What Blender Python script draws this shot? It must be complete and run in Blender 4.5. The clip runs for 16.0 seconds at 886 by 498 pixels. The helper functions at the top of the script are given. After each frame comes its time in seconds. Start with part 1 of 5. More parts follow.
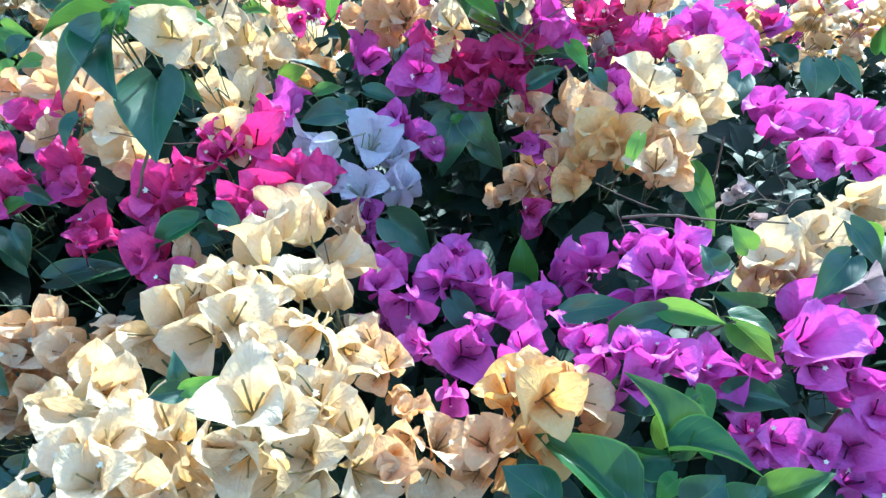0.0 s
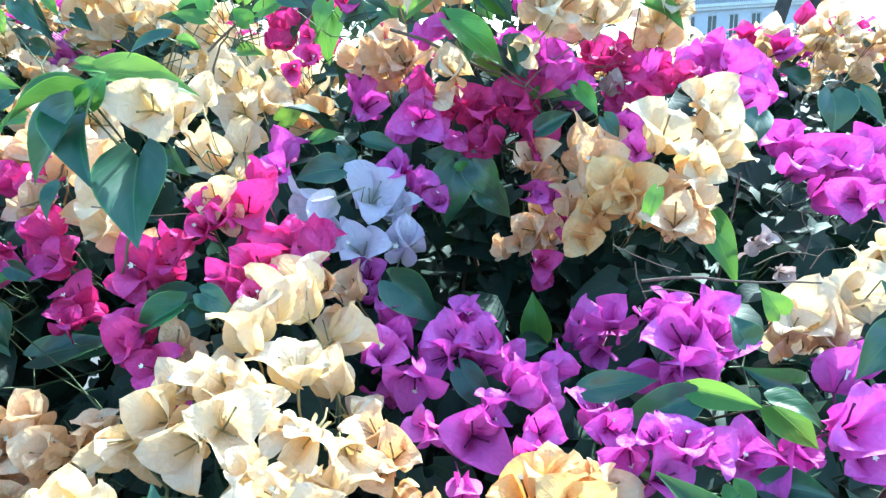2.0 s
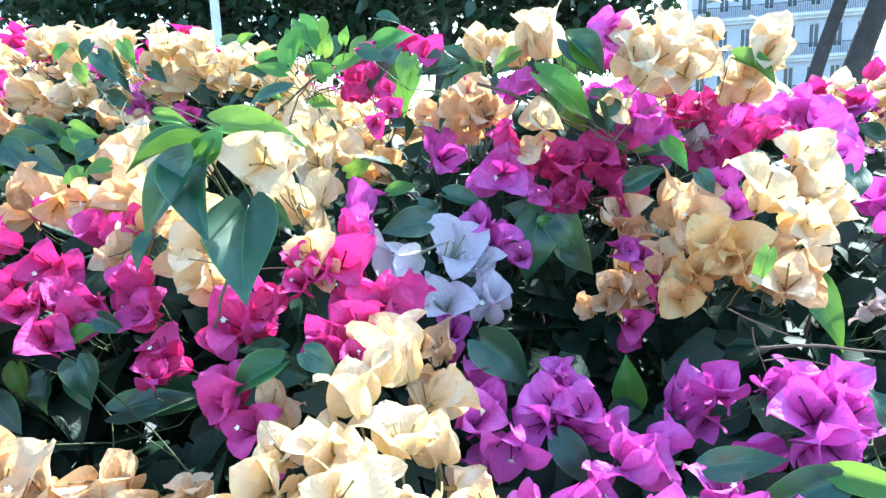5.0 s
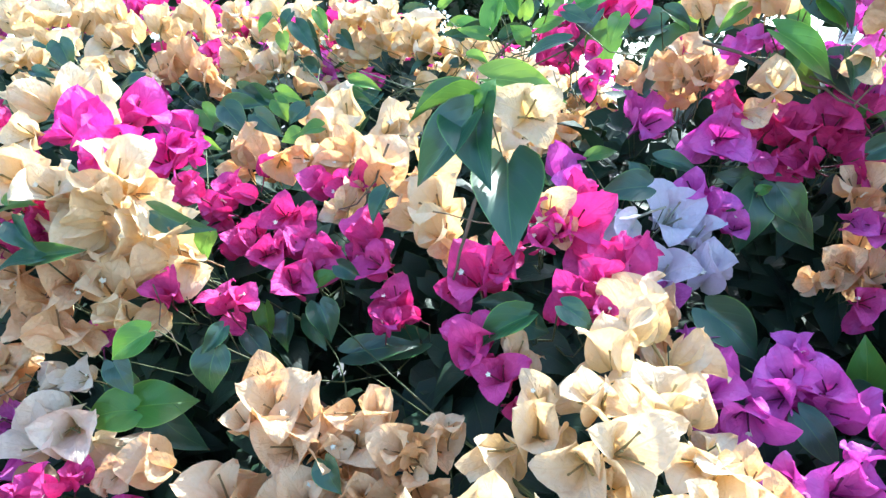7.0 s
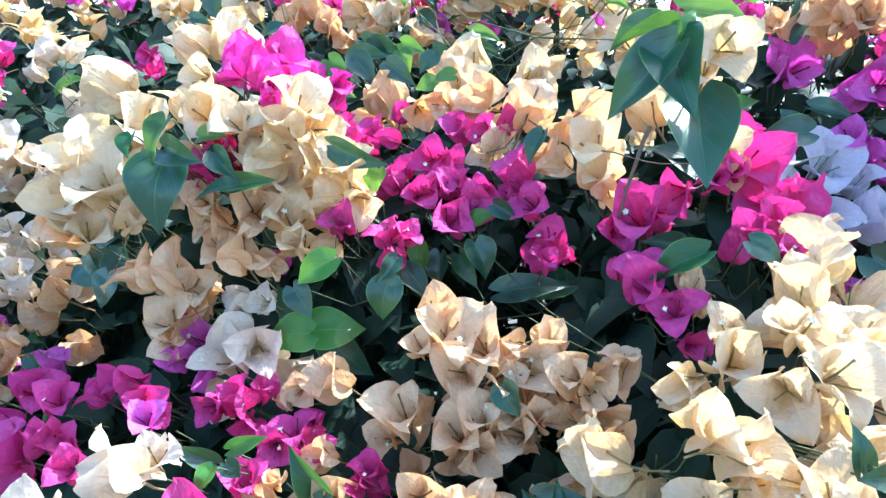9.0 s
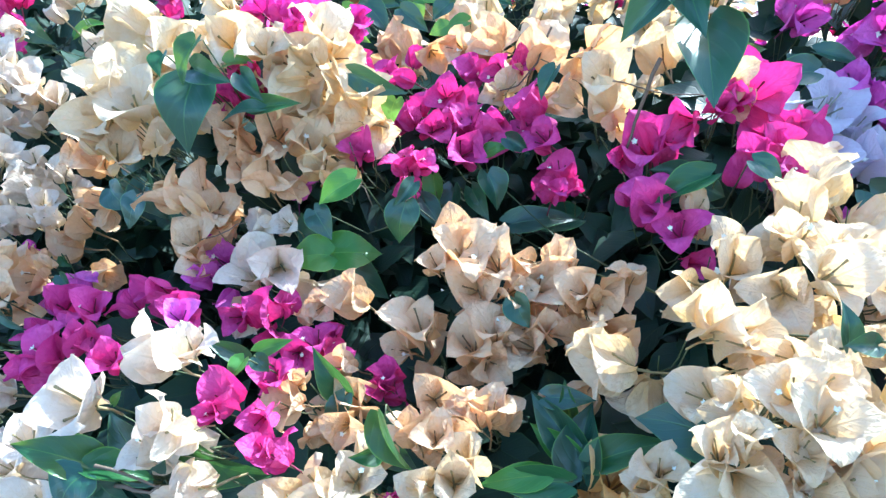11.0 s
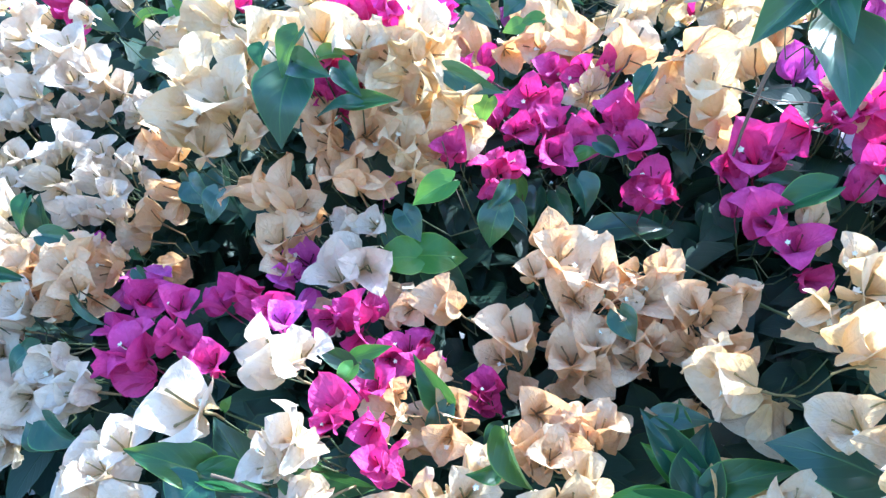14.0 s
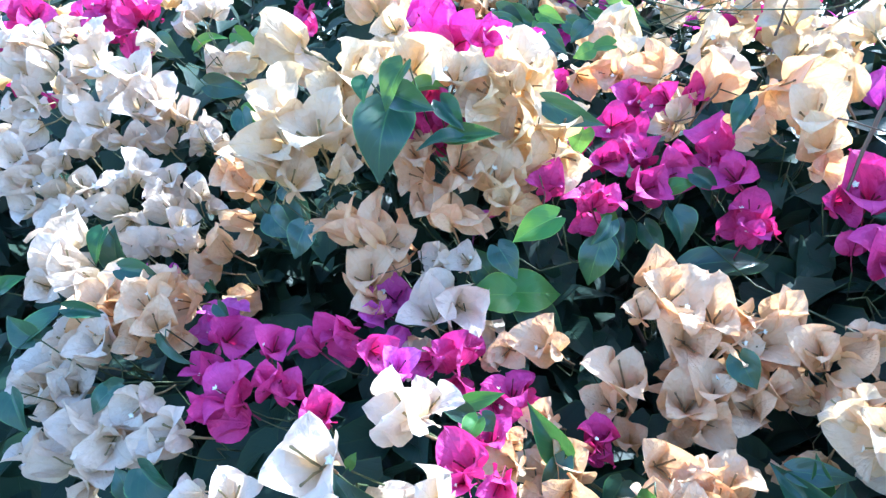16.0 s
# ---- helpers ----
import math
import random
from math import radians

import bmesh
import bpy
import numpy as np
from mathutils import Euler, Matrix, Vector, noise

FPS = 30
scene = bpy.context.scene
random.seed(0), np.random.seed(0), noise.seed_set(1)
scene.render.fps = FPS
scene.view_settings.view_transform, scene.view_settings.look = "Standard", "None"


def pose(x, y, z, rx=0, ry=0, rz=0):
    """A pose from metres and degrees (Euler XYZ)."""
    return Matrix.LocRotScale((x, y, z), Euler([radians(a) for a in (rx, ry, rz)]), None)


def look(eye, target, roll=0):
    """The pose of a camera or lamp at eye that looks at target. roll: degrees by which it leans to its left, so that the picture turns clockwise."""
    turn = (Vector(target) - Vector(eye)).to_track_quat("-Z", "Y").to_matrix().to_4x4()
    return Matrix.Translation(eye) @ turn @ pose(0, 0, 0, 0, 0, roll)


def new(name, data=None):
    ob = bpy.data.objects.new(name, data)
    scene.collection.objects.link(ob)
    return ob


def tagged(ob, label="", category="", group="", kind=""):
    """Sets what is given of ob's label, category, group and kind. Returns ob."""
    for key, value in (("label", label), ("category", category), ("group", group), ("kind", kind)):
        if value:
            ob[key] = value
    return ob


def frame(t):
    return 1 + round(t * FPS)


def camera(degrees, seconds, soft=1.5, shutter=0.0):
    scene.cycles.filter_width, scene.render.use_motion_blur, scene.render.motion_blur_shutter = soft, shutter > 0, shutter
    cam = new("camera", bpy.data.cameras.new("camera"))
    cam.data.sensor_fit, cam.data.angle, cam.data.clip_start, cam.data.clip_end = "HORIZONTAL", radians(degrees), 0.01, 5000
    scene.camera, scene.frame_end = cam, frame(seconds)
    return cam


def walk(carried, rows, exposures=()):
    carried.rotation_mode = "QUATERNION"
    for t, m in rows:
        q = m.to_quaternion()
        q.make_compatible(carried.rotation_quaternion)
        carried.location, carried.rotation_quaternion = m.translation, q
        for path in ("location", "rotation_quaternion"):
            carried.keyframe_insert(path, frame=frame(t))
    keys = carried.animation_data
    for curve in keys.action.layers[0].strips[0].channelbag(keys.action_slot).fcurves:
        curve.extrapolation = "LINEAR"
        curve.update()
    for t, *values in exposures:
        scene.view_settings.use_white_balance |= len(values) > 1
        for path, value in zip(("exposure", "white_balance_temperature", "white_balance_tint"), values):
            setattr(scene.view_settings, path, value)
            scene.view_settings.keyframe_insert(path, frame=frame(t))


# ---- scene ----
import itertools

cam = camera(69.62, 16.0, soft=1.4)
PATH = [
    (0, (0.0149, 0.0212, 1.4546), (-0.0153, 1.9455, 0.9104), -0.99),
    (0.5, (0.0157, 0.0319, 1.4619), (-0.0055, 1.9512, 0.8999), -1.19),
    (1, (0.0165, 0.0421, 1.4697), (0.0007, 1.9622, 0.9103), -1.48),
    (1.5, (0.0171, 0.0509, 1.4798), (-0.0197, 1.9743, 0.9327), -2.94),
    (2, (0.0146, 0.0605, 1.4840), (-0.0305, 1.9942, 0.9753), -2.52),
    (2.5, (0.0118, 0.0669, 1.4847), (-0.0446, 2.0085, 1.0081), -2.37),
    (3, (0.0063, 0.0781, 1.4859), (-0.0336, 2.0179, 1.0007), -1.84),
    (3.5, (-0.0008, 0.0811, 1.4874), (-0.0402, 2.0321, 1.0491), -1.43),
    (3.7, (-0.0054, 0.0801, 1.4892), (-0.0630, 2.0401, 1.0950), -1.74),
    (5.8, (-0.0566, 0.0734, 1.4843), (-0.3191, 2.0243, 1.1304), -0.93),
    (6, (-0.0646, 0.0681, 1.4817), (-0.3898, 2.0087, 1.1236), -0.67),
    (6.5, (-0.0865, 0.0671, 1.4822), (-0.4816, 1.9881, 1.0902), -1.04),
    (7, (-0.1104, 0.0623, 1.4786), (-0.5887, 1.9588, 1.0611), -1.57),
    (7.5, (-0.1248, 0.0598, 1.4767), (-0.6385, 1.9441, 1.0460), -1.38),
    (8, (-0.1471, 0.0513, 1.4774), (-0.6944, 1.9200, 1.0210), -1.47),
    (8.5, (-0.1675, 0.0413, 1.4709), (-0.7799, 1.8867, 1.0026), -1.71),
    (9, (-0.1747, 0.0279, 1.4628), (-0.8204, 1.8508, 0.9527), -1.35),
    (9.5, (-0.1730, 0.0230, 1.4568), (-0.8194, 1.8442, 0.9416), -1.01),
    (10, (-0.1747, 0.0153, 1.4464), (-0.8072, 1.8336, 0.9041), -0.83),
    (12.3, (-0.1742, -0.0123, 1.4298), (-0.8386, 1.7798, 0.8407), 0.20),
    (12.5, (-0.1773, -0.0122, 1.4306), (-0.8400, 1.7805, 0.8414), 0.26),
    (13, (-0.1960, -0.0091, 1.4321), (-0.8765, 1.7759, 0.8401), 0.47),
    (13.5, (-0.2188, -0.0082, 1.4335), (-0.9036, 1.7789, 0.8525), 0.85),
    (14, (-0.2317, -0.0057, 1.4329), (-0.9068, 1.7842, 0.8496), 1.05),
    (14.5, (-0.2464, -0.0088, 1.4371), (-0.9514, 1.7760, 0.8736), 0.67),
    (15, (-0.2628, -0.0101, 1.4387), (-0.9609, 1.7814, 0.8883), 0.76),
    (15.5, (-0.2769, -0.0115, 1.4398), (-0.9916, 1.7777, 0.9033), 0.68),
    (16, (-0.2907, -0.0079, 1.4414), (-1.0043, 1.7809, 0.9021), 0.92),
]
walk(cam, [(t, look(eye, target, roll)) for t, eye, target, roll in PATH], exposures=[(0, 1.95, 5120, -8), (3.5, 2.47, 5400, -9), (7, 2.2, 5720, 1), (10, 2.13, 5170, 0), (12.5, 2.25, 5080, 0), (16, 2.27, 4870, 6)])

# ---- world, sun and exposure ----
SUN_HEIGHT, SUN_SIDE = 45.0, 34.0      # degrees above the horizon; degrees to the right of +y
toward_sun = Vector((math.sin(radians(SUN_SIDE)) * math.cos(radians(SUN_HEIGHT)),
                     math.cos(radians(SUN_SIDE)) * math.cos(radians(SUN_HEIGHT)), math.sin(radians(SUN_HEIGHT))))
world = bpy.data.worlds.new("daylight")
scene.world = world
world.use_nodes = True
sky = world.node_tree.nodes.new("ShaderNodeTexSky")
sky.sky_type, sky.sun_disc = "NISHITA", False
sky.sun_elevation, sky.sun_rotation = radians(SUN_HEIGHT), radians(SUN_SIDE)
sky.air_density, sky.dust_density = 1.0, 2.0
background = world.node_tree.nodes["Background"]
background.inputs["Strength"].default_value = 0.15
world.node_tree.links.new(sky.outputs["Color"], background.inputs["Color"])
sun = new("sun", bpy.data.lights.new("sun", "SUN"))
sun.data.energy, sun.data.angle, sun.data.color = 3.1, radians(0.53), (1.0, 0.96, 0.90)
sun.matrix_world = look(toward_sun * 30, (0, 0, 0))


# ---- materials ----
class Nodes:
    """A short hand for one material's node tree."""

    def __init__(self, name):
        self.mat = bpy.data.materials.new(name)
        self.mat.use_nodes = True
        self.tree = self.mat.node_tree
        self.tree.nodes.clear()
        self.out = self.tree.nodes.new("ShaderNodeOutputMaterial")

    def add(self, kind, props=None, **plugs):
        node = self.tree.nodes.new("ShaderNode" + kind)
        for key, value in (props or {}).items():
            setattr(node, key, value)
        for key, value in plugs.items():
            self.plug(node, int(key[1:]) if key[0] == "i" and key[1:].isdigit() else key.replace("_", " "), value)
        return node

    def plug(self, node, key, value):
        if isinstance(value, bpy.types.NodeSocket):
            self.tree.links.new(value, node.inputs[key])
        elif isinstance(value, tuple) and len(value) == 3 and node.inputs[key].type == "RGBA":
            node.inputs[key].default_value = (*value, 1.0)
        else:
            node.inputs[key].default_value = value

    def math(self, op, a, b=0.0, c=0.0):
        return self.add("Math", {"operation": op}, i0=a, i1=b, i2=c).outputs[0]

    def blend(self, factor, a, b, mode="MIX"):
        node = self.add("Mix", {"data_type": "RGBA", "blend_type": mode})
        self.plug(node, 0, factor), self.plug(node, 6, a), self.plug(node, 7, b)
        return node.outputs[2]

    def span(self, value, low, high, to_low=0.0, to_high=1.0):
        return self.add("MapRange", {"interpolation_type": "SMOOTHSTEP"}, i0=value, i1=low, i2=high, i3=to_low, i4=to_high).outputs[0]

    def noise(self, where, scale, detail=3.0, rough=0.55):
        return self.add("TexNoise", Vector=where, Scale=scale, Detail=detail, Roughness=rough).outputs[0]

    def done(self, shader):
        self.tree.links.new(shader, self.out.inputs["Surface"])
        return self.mat


def petal_material(name, light, deep, throat, clear=0.4, island=False):
    """A papery bract: thin, veined, lit through from behind."""
    n = Nodes(name)
    uv = n.add("SeparateXYZ", i0=n.add("UVMap").outputs[0])
    u = n.math("ABSOLUTE", n.math("MULTIPLY_ADD", uv.outputs[0], 2.0, -1.0))
    v = uv.outputs[1]
    place = n.add("TexCoord").outputs["Object"]
    lot = n.add("NewGeometry").outputs["Random Per Island"] if island else n.add("ObjectInfo").outputs["Random"]
    ribs = n.math("SINE", n.math("MULTIPLY", n.math("MULTIPLY_ADD", u, -0.45, v), 44.0))
    ribs = n.math("POWER", n.math("MULTIPLY_ADD", ribs, 0.5, 0.5), 5.0)
    midrib = n.span(u, 0.0, 0.09, 1.0, 0.0)
    net = n.add("TexVoronoi", {"feature": "DISTANCE_TO_EDGE"}, Vector=place, Scale=7.0).outputs[0]
    net = n.span(net, 0.0, 0.05, 0.25, 0.0)
    veins = n.math("MAXIMUM", n.math("MAXIMUM", n.math("MULTIPLY", ribs, 0.3), midrib), net)
    patch = n.noise(place, 1.8, 4.0)
    colour = n.blend(n.span(patch, 0.3, 0.72), light, deep)
    colour = n.blend(n.math("MULTIPLY", n.math("MULTIPLY", lot, lot), 0.55), colour, deep)
    colour = n.blend(n.span(v, 0.45, 0.0, 0.0, 0.6), colour, throat)
    colour = n.blend(n.math("MULTIPLY", veins, 0.14), colour, throat)
    freckle = n.span(n.noise(place, 9.0, 2.0), 0.70, 0.78)
    colour = n.blend(n.math("MULTIPLY", freckle, 0.10), colour, tuple(0.45 * c for c in deep))
    relief = n.math("MULTIPLY_ADD", n.noise(place, 2.4, 2.0), 0.8, n.math("MULTIPLY", veins, -0.10))
    bump = n.add("Bump", Strength=0.28, Distance=0.05, Height=relief).outputs[0]
    body = n.add("BsdfPrincipled", Base_Color=colour, Roughness=0.62, Normal=bump)
    body.inputs["Specular IOR Level"].default_value = 0.22
    through_light = n.add("BsdfTranslucent", Color=n.blend(0.85, colour, colour, "MULTIPLY"), Normal=bump)
    return n.done(n.add("MixShader", i0=clear, i1=body.outputs[0], i2=through_light.outputs[0]).outputs[0])


def leaf_material(name, dark, bright, lit, clear=0.12, island=False, gloss=0.5, rough=(0.30, 0.44)):
    """A leathery leaf: glossy above, veined, with yellow-green light coming through."""
    n = Nodes(name)
    uv = n.add("SeparateXYZ", i0=n.add("UVMap").outputs[0])
    u = n.math("ABSOLUTE", n.math("MULTIPLY_ADD", uv.outputs[0], 2.0, -1.0))
    place = n.add("TexCoord").outputs["Object"]
    lot = n.add("NewGeometry").outputs["Random Per Island"] if island else n.add("ObjectInfo").outputs["Random"]
    ribs = n.math("SINE", n.math("MULTIPLY", n.math("MULTIPLY_ADD", u, -0.5, uv.outputs[1]), 34.0))
    ribs = n.math("POWER", n.math("MULTIPLY_ADD", ribs, 0.5, 0.5), 9.0)
    veins = n.math("MAXIMUM", n.math("MULTIPLY", ribs, 0.10), n.span(u, 0.0, 0.05, 0.8, 0.0))
    colour = n.blend(n.math("MULTIPLY_ADD", n.noise(place, 1.2, 2.0), 0.4, n.math("MULTIPLY", lot, 0.6)), dark, bright)
    colour = n.blend(n.math("MULTIPLY", veins, 0.35), colour, lit)
    colour = n.blend(n.span(u, 0.93, 1.0, 0.0, 0.55), colour, lit)
    spots = n.span(n.noise(place, 9.0, 2.0), 0.73, 0.78)
    colour = n.blend(n.math("MULTIPLY", spots, 0.12), colour, (0.10, 0.07, 0.03))
    relief = n.math("MULTIPLY_ADD", n.noise(place, 1.6, 1.0), 0.9, n.math("MULTIPLY", veins, -0.09))
    bump = n.add("Bump", Strength=0.20, Distance=0.05, Height=relief).outputs[0]
    body = n.add("BsdfPrincipled", Base_Color=colour, Normal=bump)
    n.plug(body, "Roughness", n.span(n.noise(place, 2.0, 2.0), 0.3, 0.7, *rough))
    body.inputs["Specular IOR Level"].default_value = gloss
    glow = n.add("BsdfTranslucent", Color=n.blend(lot, lit, bright), Normal=bump)
    return n.done(n.add("MixShader", i0=clear, i1=body.outputs[0], i2=glow.outputs[0]).outputs[0])


def plain_material(name, a, b, scale=8.0, rough=0.7, fine=60.0, relief=0.3, spread=0.01, metal=0.0):
    """A solid surface with coarse patches, fine grain and relief."""
    n = Nodes(name)
    place = n.add("TexCoord").outputs["Object"]
    coarse, grain = n.noise(place, scale, 4.0), n.noise(place, fine, 3.0)
    colour = n.blend(n.span(coarse, 0.3, 0.7), a, b)
    colour = n.blend(n.math("MULTIPLY", n.span(grain, 0.45, 0.75), 0.4), colour, tuple(0.6 * c for c in a))
    bump = n.add("Bump", Strength=relief, Distance=spread, Height=grain).outputs[0]
    return n.done(n.add("BsdfPrincipled", Base_Color=colour, Roughness=rough, Metallic=metal, Normal=bump).outputs[0])


TONES = {
    "cream": ((0.85, 0.74, 0.57), (0.83, 0.66, 0.41), (0.80, 0.60, 0.24)),
    "ivory": ((0.86, 0.77, 0.66), (0.84, 0.71, 0.56), (0.80, 0.65, 0.36)),
    "peach": ((0.88, 0.70, 0.48), (0.86, 0.60, 0.35), (0.80, 0.53, 0.22)),
    # Cream turned golden: the glow of sun through the bracts, put into colour.
    "sunlit_cream": ((0.89, 0.77, 0.55), (0.87, 0.69, 0.42), (0.84, 0.60, 0.26)),
    "orange": ((0.88, 0.68, 0.36), (0.86, 0.56, 0.22), (0.78, 0.44, 0.10)),
    "pink": ((0.79, 0.13, 0.43), (0.68, 0.07, 0.35), (0.62, 0.025, 0.18)),
    "violet": ((0.84, 0.25, 0.71), (0.74, 0.15, 0.60), (0.56, 0.05, 0.36)),
    "white": ((0.80, 0.76, 0.84), (0.73, 0.69, 0.79), (0.64, 0.65, 0.52)),
    "magenta": ((0.86, 0.15, 0.55), (0.76, 0.07, 0.44), (0.62, 0.02, 0.24)),
    "crimson": ((0.70, 0.08, 0.31), (0.60, 0.05, 0.25), (0.44, 0.02, 0.11)),
    "mauve": ((0.62, 0.52, 0.50), (0.52, 0.42, 0.42), (0.42, 0.32, 0.26)),
}
PETAL = {k: petal_material(k + "_bract", *v, clear=0.42) for k, v in TONES.items()}
TUBE = {k: plain_material(k + "_tube", c, tuple(0.6 * x for x in c), 3.0, 0.6, 20.0) for k, c in {
    "cream": (0.38, 0.30, 0.12), "ivory": (0.38, 0.31, 0.14), "sunlit_cream": (0.32, 0.20, 0.08), "peach": (0.32, 0.20, 0.08), "orange": (0.22, 0.11, 0.03), "pink": (0.22, 0.01, 0.05), "magenta": (0.22, 0.01, 0.06),
    "violet": (0.15, 0.01, 0.10), "white": (0.40, 0.40, 0.30), "crimson": (0.12, 0.01, 0.03), "mauve": (0.18, 0.12, 0.10)}.items()}
LEAF = leaf_material("bougainvillea_leaf", (0.013, 0.044, 0.032), (0.027, 0.088, 0.042), (0.16, 0.35, 0.07), 0.075, gloss=0.65)
YOUNG = leaf_material("young_leaf", (0.045, 0.16, 0.03), (0.09, 0.25, 0.04), (0.40, 0.60, 0.08), 0.30)
FRESH = leaf_material("fresh_leaf", (0.014, 0.060, 0.026), (0.034, 0.120, 0.036), (0.30, 0.52, 0.06), 0.24)
# Darker, duller copy of LEAF: the gaps' shade is put into its colour.
SHADE_LEAF = leaf_material("shade_darkened_leaf", (0.016, 0.031, 0.025), (0.027, 0.060, 0.035), (0.05, 0.10, 0.03), 0.03, island=True, gloss=0.2, rough=(0.45, 0.6))
STAR = plain_material("blossom_white", (0.86, 0.85, 0.74), (0.80, 0.78, 0.62), 4.0, 0.6, 30.0)
TWIG = plain_material("twig_bark", (0.10, 0.07, 0.048), (0.17, 0.125, 0.085), 20.0, 0.85, 160.0, 0.6, 0.002)
GREEN_STEM = plain_material("green_stem", (0.05, 0.085, 0.025), (0.09, 0.10, 0.04), 20.0, 0.6, 120.0)


# ---- shapes ----
def mesh_of(name, verts, faces, materials, uvs=None, smooth=True, slots=None):
    me = bpy.data.meshes.new(name)
    me.from_pydata([tuple(p) for p in verts], [], faces)
    for m in materials:
        me.materials.append(m)
    if uvs is not None:
        layer = me.uv_layers.new(name="UVMap")
        for loop in me.loops:
            layer.data[loop.index].uv = uvs[loop.vertex_index]
    if smooth:
        me.polygons.foreach_set("use_smooth", [True] * len(me.polygons))
    if slots is not None:
        me.polygons.foreach_set("material_index", slots)
    me.update()
    return me


def part(name, data, parent, m=None, label=""):
    """One mesh object under a thing or a part."""
    ob = new(name, data)
    ob.parent = parent
    if m is not None:
        ob.matrix_basis = m
    return tagged(ob, label)


def blade(rows, cols, half, line, cross):
    """A blade as a grid: half(v) is its half width, line(v) gives its middle line (y, z) and cross(u, v) lifts it."""
    verts, uvs, faces = [], [], []
    for i in range(rows + 1):
        v = i / rows
        y, z = line(v)
        for j in range(cols + 1):
            u = 2 * j / cols - 1
            dx, dy, dz = cross(u, v)
            verts.append((u * half(v) + dx, y + dy, z + dz))
            uvs.append((j / cols, v))
    for i in range(rows):
        for j in range(cols):
            a = i * (cols + 1) + j
            faces.append((a, a + 1, a + cols + 2, a + cols + 1))
    return verts, faces, uvs


def bract_shape(rng, open_low, open_high):
    """One of a flower's three bracts, 1.4 long: an egg-shaped, pointed cup that bends outwards. +z is the flower's axis."""
    begin, turn = radians(rng.uniform(2, 14) + 0.25 * open_low), radians(rng.uniform(open_low, open_high))
    wide, cup, wave, phase, skew = rng.uniform(0.56, 0.70), rng.uniform(0.14, 0.44), rng.uniform(0.03, 0.11), rng.uniform(0, 6.3), rng.uniform(-0.14, 0.14)
    steps, path = 24, [(0.03, 0.0)]
    for k in range(steps):
        angle = begin + turn * ((k + 0.5) / steps) ** 1.9
        path.append((path[-1][0] + math.sin(angle) * 1.4 / steps, path[-1][1] + math.cos(angle) * 1.4 / steps))

    def line(v):
        return path[round(v * steps)]

    def half(v):
        return wide * max(0.04, math.sin(math.pi * (0.03 + 0.97 * v) ** 0.68)) ** 0.66 * (1 - 0.10 * v) if v < 0.999 else 0.004

    def cross(u, v):
        angle = begin + turn * v ** 1.9
        lift = cup * u * u * math.sin(math.pi * min(1, v * 1.05)) - cup * 0.3 * abs(u) ** 0.7 * (v > 0) + wave * abs(u) * math.sin(7.5 * v + phase + 1.7 * u)
        return (skew * v * v, -math.cos(angle) * lift, math.sin(angle) * lift)

    return blade(8, 6, half, line, cross)


def leaf_shape(rng, rows=10, cols=6, folds=(0.10, 0.50)):
    """A leaf 1 long and about 0.76 wide: heart-shaped, widest near its stalk, folded along its midrib, with a drawn-out tip that bends."""
    fold, droop, wave, phase = rng.uniform(*folds), rng.uniform(-0.06, 0.30), rng.uniform(0.0, 0.035), rng.uniform(0, 6.3)
    curl, skew = rng.uniform(-0.10, 0.16), rng.uniform(-0.06, 0.06)
    at, wide = (0.0, 0.06, 0.16, 0.28, 0.42, 0.58, 0.74, 0.88, 0.95, 1.0), (0.20, 0.30, 0.365, 0.38, 0.35, 0.275, 0.175, 0.075, 0.032, 0.003)

    def line(v):
        return (v, 0.08 * math.sin(math.pi * v) - droop * v * v)

    def half(v):
        return float(np.interp(v, at, wide))

    def cross(u, v):
        back = -0.17 * math.sin(math.pi * min(1, 0.72 * abs(u))) * (1 - v) ** 4
        lift = half(v) * (fold * abs(u) ** 1.15 - curl * u * u * u * u) + wave * abs(u) * math.sin(8 * v + phase + u)
        return (skew * math.sin(math.pi * v), back, lift)

    return blade(rows, cols, half, line, cross)


def tube(points, radii, sides=5):
    """A tube along points, as verts and faces, closed at its end."""
    verts, faces = [], []
    for i, p in enumerate(points):
        p = Vector(p)
        ahead = (Vector(points[min(i + 1, len(points) - 1)]) - Vector(points[max(i - 1, 0)])).normalized()
        a = ahead.orthogonal().normalized()
        if i and a.dot(last) < 0.2:
            a = (last - ahead * last.dot(ahead)).normalized()
        last, b = a, ahead.cross(a)
        for k in range(sides):
            w = 2 * math.pi * k / sides
            verts.append(p + (a * math.cos(w) + b * math.sin(w)) * radii[i])
    for i in range(len(points) - 1):
        for k in range(sides):
            faces.append((i * sides + k, i * sides + (k + 1) % sides, (i + 1) * sides + (k + 1) % sides, (i + 1) * sides + k))
    faces.append(tuple(range((len(points) - 1) * sides, len(points) * sides)))
    return verts, faces


def joined(pieces):
    verts, faces = [], []
    for v, f in pieces:
        base = len(verts)
        verts += list(v)
        faces += [tuple(i + base for i in q) for q in f]
    return verts, faces


